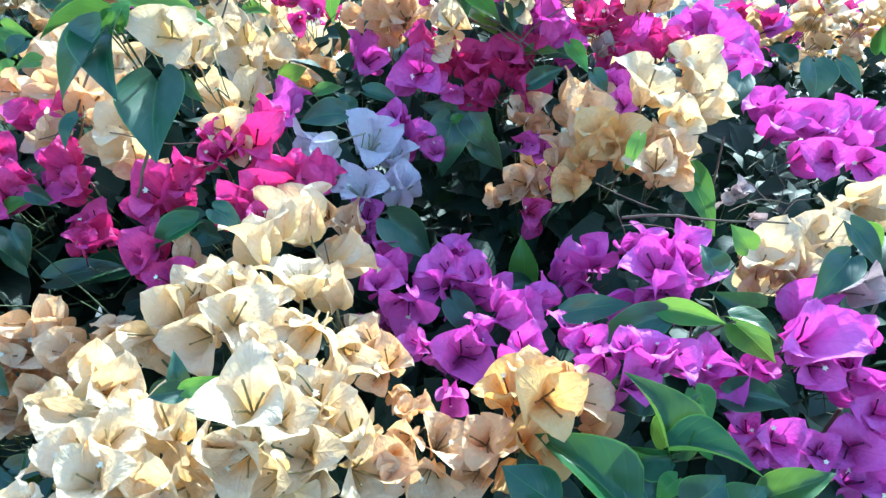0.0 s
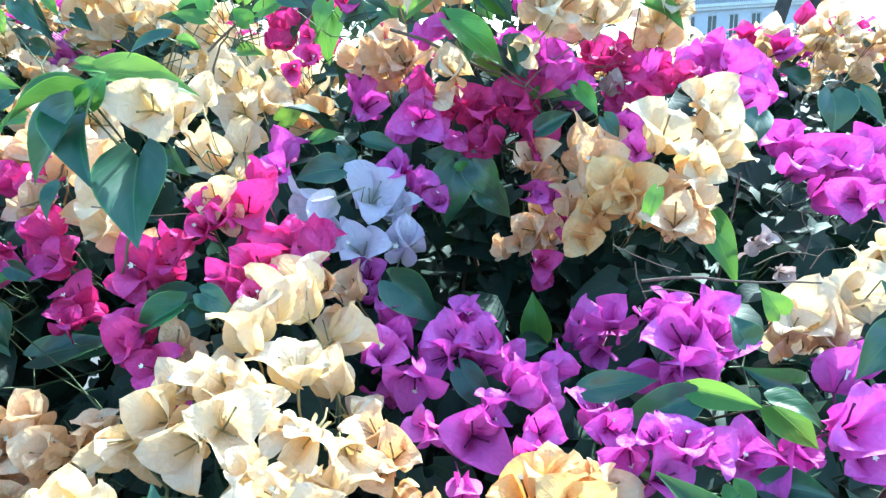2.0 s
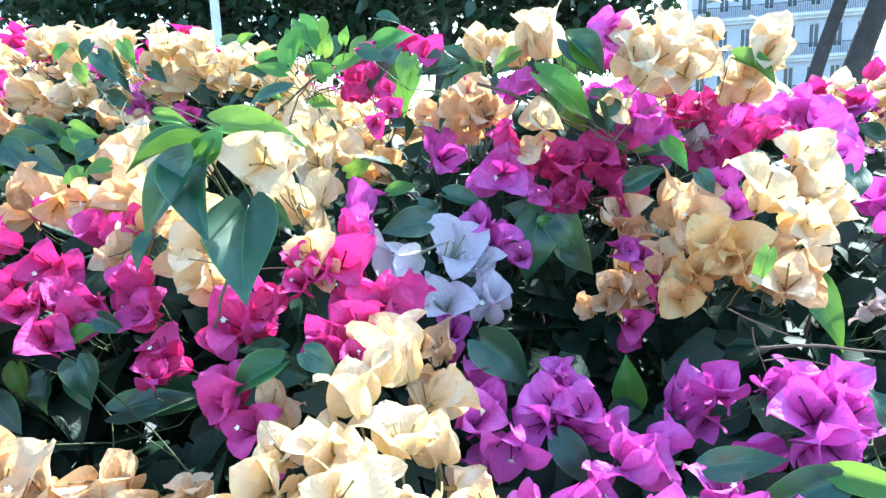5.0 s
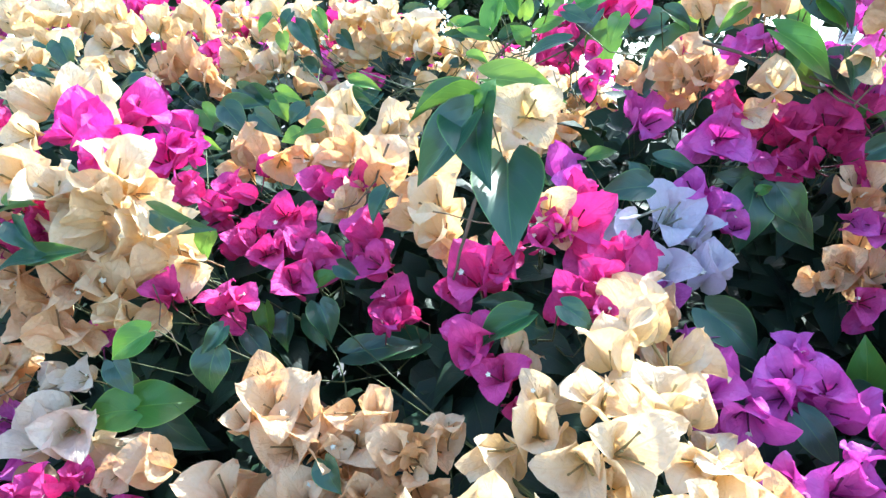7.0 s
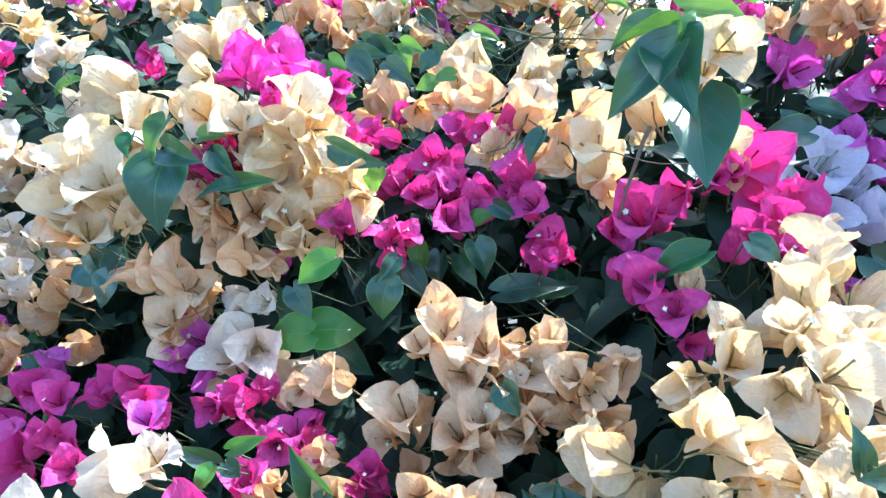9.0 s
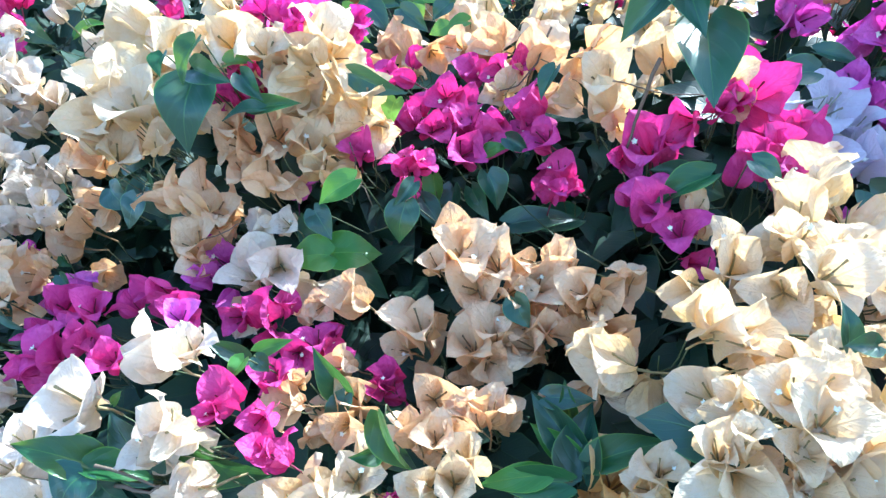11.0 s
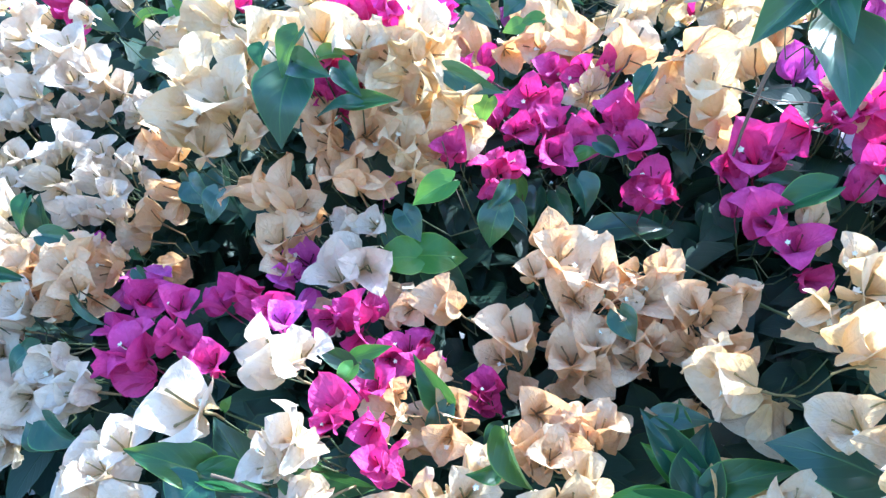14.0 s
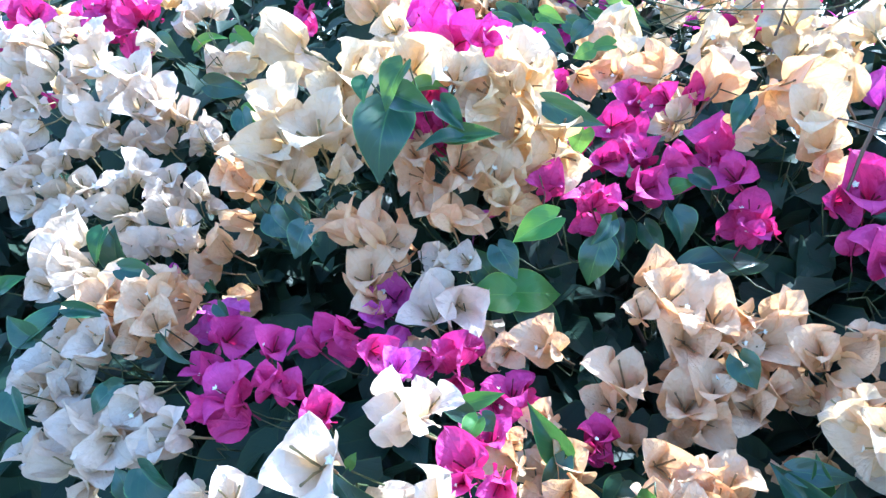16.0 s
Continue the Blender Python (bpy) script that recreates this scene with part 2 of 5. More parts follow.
rng = random.Random(11)
BRACTS = {}
shapes = [bract_shape(rng, *((8, 34), (30, 60), (45, 80), (62, 100))[k // 4]) for k in range(16)]
for tone in TONES:
    BRACTS[tone] = [mesh_of("bract", v, f, [PETAL[tone]], uv) for v, f, uv in shapes]
leaf_shapes = [leaf_shape(rng) for _ in range(12)]
LEAVES = [mesh_of("leaf", v, f, [LEAF], uv) for v, f, uv in leaf_shapes]
FRESH_LEAVES = [mesh_of("leaf", v, f, [FRESH], uv) for v, f, uv in [leaf_shape(rng, folds=(0.5, 1.0)) for _ in range(8)]]
FOLDED_LEAVES = [mesh_of("leaf", v, f, [LEAF], uv) for v, f, uv in [leaf_shape(rng, folds=(0.45, 0.85)) for _ in range(8)]]
YOUNG_LEAVES = [mesh_of("leaf", v, f, [YOUNG], uv) for v, f, uv in leaf_shapes]


def floret_core(rng):
    """The stalk of one flower and its three slender tubes, one along each bract."""
    pieces = [tube([(0, 0, -0.9), (0.05, 0.02, -0.45), (0, 0, 0.02)], [0.03, 0.03, 0.05])]
    ends = []
    for k in range(3):
        w = 2 * math.pi * k / 3 + rng.uniform(-0.2, 0.2)
        out, up = rng.uniform(0.16, 0.32), rng.uniform(0.55, 0.85)
        c, s = math.cos(w), math.sin(w)
        points = [(0.04 * c, 0.04 * s, 0.0), (0.12 * c, 0.12 * s, up * 0.4), (out * c, out * s, up * 0.8), (out * 1.25 * c, out * 1.25 * s, up)]
        pieces.append(tube(points, [0.022, 0.030, 0.022, 0.034]))
        ends.append(points[-1])
    return joined(pieces), ends


cores = [floret_core(rng) for _ in range(4)]
CORES = {tone: [mesh_of("floret", v, f, [TUBE[tone]]) for (v, f), _ in cores] for tone in TONES}
star_v, star_f = [(0, 0, 0.02)], []
for k in range(20):
    r = 0.078 + 0.018 * math.cos(5 * k * math.pi / 10)
    star_v.append((r * math.cos(k * math.pi / 10), r * math.sin(k * math.pi / 10), 0.035 + 0.02 * math.cos(5 * k * math.pi / 10)))
    star_f.append((0, 1 + k, 1 + (k + 1) % 20))
tv, tf = tube([(0, 0, -0.25), (0, 0, -0.05), (0, 0, 0.03)], [0.03, 0.035, 0.05])
star_f += [tuple(i + len(star_v) for i in q) for q in tf]
BLOSSOM = mesh_of("blossom", star_v + tv, star_f, [STAR], smooth=False)

WORDS = {"cream": "pale cream", "sunlit_cream": "sunlight-tinted golden cream", "ivory": "ivory white", "peach": "peach and tan", "orange": "yellow-orange", "pink": "hot pink", "magenta": "bright magenta", "violet": "violet-magenta",
         "white": "lavender-white", "crimson": "dull crimson", "mauve": "faded greyish mauve"}
OUTWARD = Vector((0.0, -0.72, 0.62))       # the way that the hedge's flank faces
PLACED = []


def facing(axis, spin):
    """A turn that brings +z to the axis and then spins about it."""
    return axis.to_track_quat("Z", "Y").to_matrix().to_4x4() @ Matrix.Rotation(spin, 4, "Z")


def roomy(p, r, more=()):
    """Whether a flower at p keeps clear of those already there."""
    return all((p - q).length > 0.30 * (r + s) for q, s, _ in itertools.chain(PLACED, more))


def flower_cluster(tone, florets, extra=1.0):
    """A cluster of bougainvillea flowers: each floret (x, y, z, radius) has a stalk, tubes and three bracts, some an open white blossom."""
    rng = random.Random(len(PLACED) * 7 + 5)
    centre = sum((Vector(f[:3]) for f in florets), Vector()) / len(florets)
    big = max(f[3] for f in florets)
    root = centre - OUTWARD * big * 2.4
    sparse = tone == "ivory" and centre.x < -0.42 and centre.y > 0.36
    swell = 0.96 if sparse else 1.0 if tone == "pink" else 1.12 if centre.y > 0.46 or tone == "peach" else 1.02 if tone in ("pink", "magenta", "crimson", "white") else 1.14 if tone == "violet" else 1.28
    lone = len(florets) == 1
    every = []
    for f in florets:
        p, r = Vector(f[:3]), min(f[3] * swell, 0.031 if f[1] < 0.7 else 0.036)
        if roomy(p, r, every):
            every.append((p, r, True))
    extra = 0.0 if tone == "white" else 0.4 if sparse or tone in ("pink", "crimson", "violet") else 0.8 * extra
    for p, r, _ in list(every):
        if rng.random() < extra:
            side = Vector((rng.uniform(-1, 1), rng.uniform(-0.4, 0.4), rng.uniform(-1, 1))) * r * 0.9
            q = p - OUTWARD * r * rng.uniform(0.3, 1.0) + side
            if roomy(q, r, every):
                every.append((q, r * rng.uniform(0.75, 0.95), False))
    if not every:
        return None
    thing = new("flower_cluster")
    thing.empty_display_size = 0.01
    thing.location = root
    count = "single bougainvillea flower" if lone else "cluster of papery bougainvillea flowers"
    tagged(thing, f"{WORDS[tone]} {count} on the hedge", "flower cluster", "bougainvillea flower clusters", "thing")
    stalks = []
    for p, r, front in every:
        PLACED.append((p, r, tone))
        spread = (p - centre) / max(big * 2.0, 1e-4)
        axis = ((OUTWARD * 0.85 + Vector((0, 0.0, 0.10))) * (1.0 if front else 0.6) + spread * 0.75 + Vector((rng.gauss(0, 0.34), rng.gauss(0, 0.2), rng.gauss(0, 0.34)))).normalized()
        kind = rng.randrange(4)
        seat = p - axis * r * 0.45
        m = Matrix.Translation(seat - root) @ facing(axis, rng.uniform(0, 6.3)) @ Matrix.Scale(r, 4)
        flower = part("floret", CORES[tone][kind], thing, m) if front else None
        choice = 0 if lone and tone in ("cream", "mauve") else 4 * rng.choice((0, 1, 1, 2, 2, 3))
        for k in range(3):
            turn = Matrix.Rotation(2 * math.pi * k / 3 + rng.uniform(-0.25, 0.25), 4, "Z") @ Matrix.Rotation(rng.uniform(-0.16, 0.14), 4, "X")
            part("bract", BRACTS[tone][choice + rng.randrange(4)], flower or thing, (Matrix.Identity(4) if front else m) @ turn @ Matrix.Scale(rng.uniform(0.88, 1.22), 4))
        if front and rng.random() < 0.42:
            part("blossom", BLOSSOM, flower, Matrix.Translation(cores[kind][1][0]) @ Matrix.Rotation(rng.uniform(-0.5, 0.5), 4, "X"), "open white star blossom")
        foot = seat - axis * r * 0.85 - root
        inner = foot * 0.55 - OUTWARD * 0.03
        stalks.append(tube([Vector(), inner, inner.lerp(foot, 0.5) + Vector((0, 0, -0.15 * r)), foot], [0.0006, 0.0005, 0.00045, 0.0004]))
    v, f = joined(stalks)
    part("stem", mesh_of("stem", v, f, [GREEN_STEM]), thing)
    return thing


def leaf_sprig(leaves, inward=0.05):
    """A leafy shoot: each leaf is (base x, y, z, tip x, y, z, width), then, where wanted, 1 for a young, yellowish one, 2 for a fresh, folded one, 3 for a dark, folded one or 0, and a turn about its midrib in degrees."""
    rng = random.Random(len(leaves) * 31 + round(leaves[0][0] * 1000) + 77)
    bases = [Vector(q[:3]) for q in leaves]
    centre = sum(bases, Vector()) / len(bases)
    root = centre - OUTWARD * inward
    thing = new("leaf_sprig")
    thing.empty_display_size = 0.01
    thing.location = root
    tagged(thing, "green leafy bougainvillea shoot growing from the hedge", "leafy shoot", "leafy shoots", "thing")
    stalks = []
    for q, base in zip(leaves, bases):
        tip = Vector(q[3:6])
        along = tip - base
        length = along.length
        along.normalize()
        normal = Vector((0, -0.84, 0.50)) + Vector((rng.gauss(0, 0.22), rng.gauss(0, 0.15), rng.gauss(0, 0.2)))
        normal = (normal - along * normal.dot(along)).normalized()
        if len(q) > 8:
            normal = Matrix.Rotation(radians(q[8]), 3, along) @ normal
        side = along.cross(normal)
        m = Matrix((side, along, normal)).transposed().to_4x4()
        m.translation = base - root
        near_side = base.y < 0.46
        lots = rng.random()
        if len(q) > 7:
            kinds = (LEAVES, YOUNG_LEAVES, FRESH_LEAVES, FOLDED_LEAVES)[q[7]]
        else:
            kinds = YOUNG_LEAVES if lots < (0.04 if near_side else 0.30) else FRESH_LEAVES if near_side and lots < 0.25 else FOLDED_LEAVES if lots < 0.60 else LEAVES
        across = max(q[6] / 0.78, length * 0.60)
        part("leaf", rng.choice(kinds), thing, m @ Matrix.Diagonal((across, length, (across + length) / 2, 1)))
        foot = base - root
        stalks.append(tube([Vector(), foot * 0.55 - OUTWARD * 0.03, foot - along * length * 0.1 - normal * 0.004, foot + along * length * 0.05], [0.0008, 0.0006, 0.0005, 0.0005]))
    v, f = joined(stalks)
    part("stem", mesh_of("stem", v, f, [GREEN_STEM]), thing)
    return thing


def merged_leaves(name, places, materials, rows=4, cols=2, seed=5, shapes=None):
    """Many leaves as one mesh; places are (point, size, axis, normal)."""
    r = random.Random(seed)
    shapes = shapes or [leaf_shape(r, rows, cols) for _ in range(6)]
    grids = [(np.array(v), np.array(f), np.array(uv)) for v, f, uv in shapes]
    verts, faces, uvs, base = [], [], [], 0
    for p, size, along, normal in places:
        v, f, uv = grids[r.randrange(len(grids))]
        along = along.normalized()
        normal = (normal - along * normal.dot(along)).normalized()
        m = np.array([along.cross(normal), along, normal])
        verts.append(v * size @ m + np.array(p))
        faces.append(f + base)
        uvs.append(uv)
        base += len(v)
    verts, faces, uvs = np.concatenate(verts), np.concatenate(faces), np.concatenate(uvs)
    me = bpy.data.meshes.new(name)
    me.from_pydata(verts.tolist(), [], faces.tolist())
    for m in materials:
        me.materials.append(m)
    layer = me.uv_layers.new(name="UVMap")
    index = np.empty(len(me.loops), dtype=np.int32)
    me.loops.foreach_get("vertex_index", index)
    layer.data.foreach_set("uv", uvs[index].astype(np.float32).ravel())
    me.polygons.foreach_set("use_smooth", [True] * len(me.polygons))
    me.update()
    return me


def smooth_step(a, b, x):
    t = min(1.0, max(0.0, (x - a) / (b - a)))
    return t * t * (3 - 2 * t)


def hedge_top(x, y):
    """The height of the hedge's leafy surface: a flank that rounds over into a broad top."""
    side = smooth_step(-0.1, -0.6, x)
    return 1.21 + 0.27 * smooth_step(0.12, 0.88, y) + (0.12 * side + 0.10 * smooth_step(-0.6, -1.1, x)) * smooth_step(0.5, 1.2, y) - 0.16 * smooth_step(1.6, 2.1, y) - 0.14 * smooth_step(1.1, 1.5, x) - 0.16 * smooth_step(-1.4, -1.9, x) + 0.02 * math.sin(5 * x + 1) * math.sin(4 * y)


# ---- the clusters in bloom ----
flower_cluster("cream", [(-0.104, 0.393, 1.353, 0.020), (-0.111, 0.355, 1.342, 0.018), (-0.078, 0.386, 1.333, 0.020), (-0.086, 0.342, 1.334, 0.014), (-0.097, 0.327, 1.332, 0.016), (-0.116, 0.328, 1.321, 0.015)])
flower_cluster("cream", [(-0.084, 0.435, 1.353, 0.019), (-0.058, 0.442, 1.331, 0.019), (-0.062, 0.403, 1.316, 0.017), (-0.057, 0.328, 1.323, 0.016), (-0.045, 0.347, 1.303, 0.013), (-0.069, 0.333, 1.326, 0.013)])
flower_cluster("peach", [(-0.066, 0.515, 1.335, 0.019), (-0.078, 0.474, 1.352, 0.017)])
flower_cluster("cream", [(-0.157, 0.415, 1.344, 0.013), (-0.138, 0.347, 1.326, 0.019), (-0.159, 0.341, 1.314, 0.017), (-0.137, 0.373, 1.330, 0.013)])
flower_cluster("cream", [(-0.143, 0.282, 1.316, 0.016), (-0.192, 0.325, 1.271, 0.018), (-0.206, 0.334, 1.280, 0.014), (-0.136, 0.275, 1.305, 0.011)])
flower_cluster("cream", [(-0.108, 0.262, 1.308, 0.015), (-0.131, 0.271, 1.282, 0.016), (-0.084, 0.250, 1.307, 0.014), (-0.103, 0.260, 1.284, 0.014), (-0.149, 0.286, 1.281, 0.014)])
flower_cluster("cream", [(-0.062, 0.235, 1.335, 0.015), (-0.072, 0.247, 1.302, 0.013), (-0.065, 0.259, 1.287, 0.013), (-0.056, 0.254, 1.317, 0.013)])
flower_cluster("cream", [(-0.052, 0.297, 1.304, 0.016), (-0.046, 0.329, 1.300, 0.013), (-0.038, 0.307, 1.279, 0.020), (-0.055, 0.280, 1.284, 0.016), (-0.034, 0.306, 1.255, 0.017), (-0.059, 0.271, 1.333, 0.011)])
flower_cluster("peach", [(-0.012, 0.337, 1.254, 0.015), (-0.016, 0.307, 1.249, 0.016), (0.007, 0.346, 1.246, 0.017), (-0.013, 0.349, 1.265, 0.011), (0.000, 0.335, 1.233, 0.015)])
flower_cluster("peach", [(0.032, 0.339, 1.251, 0.018), (0.026, 0.336, 1.233, 0.015), (0.013, 0.350, 1.249, 0.015)])
flower_cluster("peach", [(-0.036, 0.378, 1.298, 0.014), (-0.024, 0.370, 1.286, 0.016), (-0.030, 0.362, 1.281, 0.012)])
flower_cluster("orange", [(0.044, 0.334, 1.283, 0.016), (0.063, 0.318, 1.288, 0.018), (0.054, 0.329, 1.256, 0.018), (0.071, 0.330, 1.254, 0.014)])
flower_cluster("peach", [(0.086, 0.341, 1.278, 0.016), (0.092, 0.337, 1.260, 0.013), (0.076, 0.341, 1.291, 0.012)])
flower_cluster("cream", [(-0.387, 0.729, 1.480, 0.042), (-0.295, 0.617, 1.461, 0.028), (-0.378, 0.686, 1.457, 0.029)])
flower_cluster("peach", [(-0.285, 0.553, 1.436, 0.032), (-0.234, 0.512, 1.437, 0.023), (-0.343, 0.605, 1.440, 0.023)])
flower_cluster("cream", [(-0.149, 0.412, 1.477, 0.020), (-0.156, 0.462, 1.467, 0.019), (-0.185, 0.580, 1.479, 0.021)])
flower_cluster("cream", [(-0.221, 0.765, 1.496, 0.035), (-0.208, 0.751, 1.462, 0.031), (-0.219, 0.841, 1.486, 0.028)])
flower_cluster("sunlit_cream", [(-0.191, 0.603, 1.432, 0.028), (-0.186, 0.673, 1.435, 0.024), (-0.142, 0.466, 1.418, 0.014)])
flower_cluster("sunlit_cream", [(-0.222, 0.486, 1.416, 0.023), (-0.216, 0.477, 1.395, 0.020), (-0.251, 0.507, 1.404, 0.015)])
flower_cluster("cream", [(-0.217, 0.898, 1.523, 0.029), (-0.201, 0.990, 1.522, 0.041), (-0.184, 1.017, 1.493, 0.030), (-0.217, 0.944, 1.494, 0.028)])
flower_cluster("peach", [(-0.045, 0.697, 1.489, 0.026), (-0.072, 0.730, 1.503, 0.021), (-0.026, 0.667, 1.503, 0.019)])
flower_cluster("cream", [(0.017, 0.615, 1.491, 0.023)])
flower_cluster("pink", [(-0.109, 0.469, 1.384, 0.026), (-0.098, 0.472, 1.373, 0.024), (-0.110, 0.442, 1.375, 0.022), (-0.096, 0.502, 1.379, 0.017)])
flower_cluster("pink", [(-0.125, 0.476, 1.407, 0.026), (-0.136, 0.460, 1.406, 0.016), (-0.121, 0.507, 1.412, 0.017)])
flower_cluster("pink", [(-0.122, 0.429, 1.370, 0.021), (-0.108, 0.418, 1.365, 0.013)])
flower_cluster("pink", [(-0.147, 0.455, 1.399, 0.018), (-0.165, 0.460, 1.390, 0.018), (-0.151, 0.462, 1.415, 0.012)])
flower_cluster("pink", [(-0.188, 0.461, 1.370, 0.025), (-0.204, 0.463, 1.364, 0.016), (-0.175, 0.461, 1.378, 0.014)])
flower_cluster("pink", [(-0.179, 0.414, 1.339, 0.021), (-0.165, 0.402, 1.329, 0.018), (-0.198, 0.436, 1.341, 0.012)])
flower_cluster("pink", [(-0.012, 0.643, 1.480, 0.022), (-0.002, 0.638, 1.468, 0.019)])
flower_cluster("violet", [(-0.071, 0.709, 1.463, 0.027), (-0.078, 0.725, 1.477, 0.018)])
flower_cluster("violet", [(-0.013, 0.649, 1.453, 0.027), (-0.027, 0.659, 1.446, 0.019), (0.000, 0.640, 1.440, 0.016)])
flower_cluster("violet", [(-0.148, 0.674, 1.426, 0.022), (-0.135, 0.599, 1.417, 0.015)])
flower_cluster("violet", [(-0.037, 0.626, 1.408, 0.023), (-0.021, 0.623, 1.398, 0.016)])
flower_cluster("violet", [(-0.059, 0.560, 1.332, 0.016), (-0.065, 0.571, 1.342, 0.012)])
flower_cluster("violet", [(-0.001, 0.633, 1.378, 0.017), (-0.014, 0.641, 1.393, 0.014)])
flower_cluster("crimson", [(0.038, 0.640, 1.455, 0.026), (0.022, 0.634, 1.465, 0.020), (-0.005, 0.642, 1.435, 0.018)])
flower_cluster("crimson", [(0.064, 0.641, 1.460, 0.024), (0.048, 0.631, 1.432, 0.022), (0.084, 0.630, 1.432, 0.022), (0.075, 0.646, 1.447, 0.019)])
flower_cluster("violet", [(0.016, 0.636, 1.440, 0.019), (0.102, 0.653, 1.490, 0.026), (0.128, 0.677, 1.467, 0.023), (0.086, 0.636, 1.505, 0.018)])
flower_cluster("pink", [(0.167, 0.712, 1.498, 0.027), (0.149, 0.703, 1.486, 0.021), (0.187, 0.719, 1.487, 0.021)])
flower_cluster("violet", [(0.211, 0.745, 1.493, 0.025), (0.166, 0.626, 1.438, 0.022), (0.163, 0.587, 1.422, 0.017)])
flower_cluster("pink", [(0.207, 0.702, 1.458, 0.027), (0.243, 0.766, 1.473, 0.026), (0.246, 0.721, 1.480, 0.019), (0.238, 0.772, 1.491, 0.021)])
flower_cluster("mauve", [(0.169, 0.701, 1.472, 0.015)])
flower_cluster("sunlit_cream", [(0.181, 0.569, 1.435, 0.029), (0.173, 0.582, 1.425, 0.022), (0.194, 0.560, 1.432, 0.021)])
flower_cluster("sunlit_cream", [(0.247, 0.635, 1.436, 0.033), (0.246, 0.657, 1.457, 0.024), (0.263, 0.645, 1.423, 0.024)])
flower_cluster("sunlit_cream", [(0.198, 0.563, 1.421, 0.023), (0.244, 0.607, 1.415, 0.020), (0.204, 0.551, 1.410, 0.019)])
flower_cluster("orange", [(0.151, 0.552, 1.395, 0.026), (0.135, 0.547, 1.400, 0.021), (0.155, 0.531, 1.381, 0.018)])
flower_cluster("orange", [(0.127, 0.548, 1.380, 0.021), (0.123, 0.558, 1.366, 0.017)])
flower_cluster("peach", [(0.171, 0.509, 1.382, 0.022), (0.194, 0.548, 1.406, 0.021), (0.178, 0.552, 1.394, 0.019), (0.193, 0.527, 1.388, 0.019)])
flower_cluster("peach", [(0.147, 0.607, 1.427, 0.021), (0.126, 0.627, 1.429, 0.022), (0.130, 0.579, 1.416, 0.019)])
flower_cluster("peach", [(0.084, 0.620, 1.412, 0.022)])
flower_cluster("peach", [(0.042, 0.628, 1.426, 0.019)])
flower_cluster("peach", [(0.083, 0.627, 1.350, 0.025), (0.068, 0.608, 1.343, 0.018), (0.112, 0.597, 1.378, 0.019), (0.094, 0.636, 1.365, 0.019), (0.100, 0.616, 1.344, 0.017)])
flower_cluster("pink", [(0.114, 0.602, 1.344, 0.021), (0.087, 0.595, 1.328, 0.019), (0.114, 0.621, 1.356, 0.017)])
flower_cluster("violet", [(0.083, 0.615, 1.387, 0.018), (0.099, 0.613, 1.381, 0.015)])
flower_cluster("violet", [(0.315, 0.776, 1.481, 0.035), (0.377, 0.858, 1.470, 0.032), (0.297, 0.765, 1.499, 0.026), (0.305, 0.714, 1.445, 0.025), (0.369, 0.812, 1.453, 0.024)])
flower_cluster("violet", [(0.361, 0.736, 1.408, 0.031), (0.372, 0.704, 1.393, 0.033), (0.380, 0.675, 1.389, 0.032), (0.340, 0.670, 1.390, 0.023)])
flower_cluster("violet", [(0.485, 0.793, 1.384, 0.033), (0.367, 0.618, 1.369, 0.024), (0.527, 0.805, 1.375, 0.034), (0.415, 0.642, 1.359, 0.025), (0.433, 0.703, 1.371, 0.024)])
flower_cluster("cream", [(0.514, 1.126, 1.532, 0.035)])
flower_cluster("cream", [(0.624, 1.177, 1.529, 0.035), (0.647, 1.174, 1.488, 0.027), (0.685, 1.152, 1.468, 0.027), (0.720, 1.162, 1.527, 0.027)])
flower_cluster("sunlit_cream", [(0.245, 0.461, 1.317, 0.021), (0.257, 0.457, 1.307, 0.019), (0.231, 0.456, 1.317, 0.014)])
flower_cluster("cream", [(0.282, 0.480, 1.328, 0.026), (0.307, 0.502, 1.333, 0.020), (0.267, 0.465, 1.320, 0.018)])
flower_cluster("cream", [(0.369, 0.562, 1.338, 0.025), (0.347, 0.549, 1.335, 0.020), (0.395, 0.582, 1.343, 0.022)])
flower_cluster("violet", [(-0.033, 0.532, 1.306, 0.023), (-0.040, 0.467, 1.302, 0.019), (-0.019, 0.459, 1.289, 0.022), (-0.034, 0.494, 1.303, 0.018)])
flower_cluster("violet", [(0.010, 0.488, 1.305, 0.021), (0.032, 0.487, 1.300, 0.018), (0.040, 0.477, 1.290, 0.020), (0.001, 0.475, 1.296, 0.017), (0.023, 0.510, 1.310, 0.014)])
flower_cluster("violet", [(-0.009, 0.406, 1.281, 0.014), (0.057, 0.436, 1.288, 0.019), (0.050, 0.443, 1.294, 0.014)])
flower_cluster("violet", [(0.021, 0.418, 1.267, 0.022), (0.013, 0.375, 1.261, 0.015), (0.029, 0.420, 1.278, 0.015)])
flower_cluster("violet", [(0.059, 0.386, 1.289, 0.017), (0.050, 0.366, 1.287, 0.012)])
flower_cluster("violet", [(0.095, 0.406, 1.288, 0.019), (0.100, 0.363, 1.288, 0.016), (0.097, 0.384, 1.290, 0.013)])
flower_cluster("violet", [(0.105, 0.510, 1.297, 0.024), (0.123, 0.493, 1.311, 0.023), (0.138, 0.454, 1.331, 0.017), (0.116, 0.493, 1.288, 0.018)])
flower_cluster("violet", [(0.150, 0.427, 1.323, 0.023), (0.168, 0.439, 1.331, 0.022), (0.153, 0.412, 1.314, 0.019), (0.172, 0.428, 1.322, 0.017), (0.152, 0.449, 1.336, 0.016)])
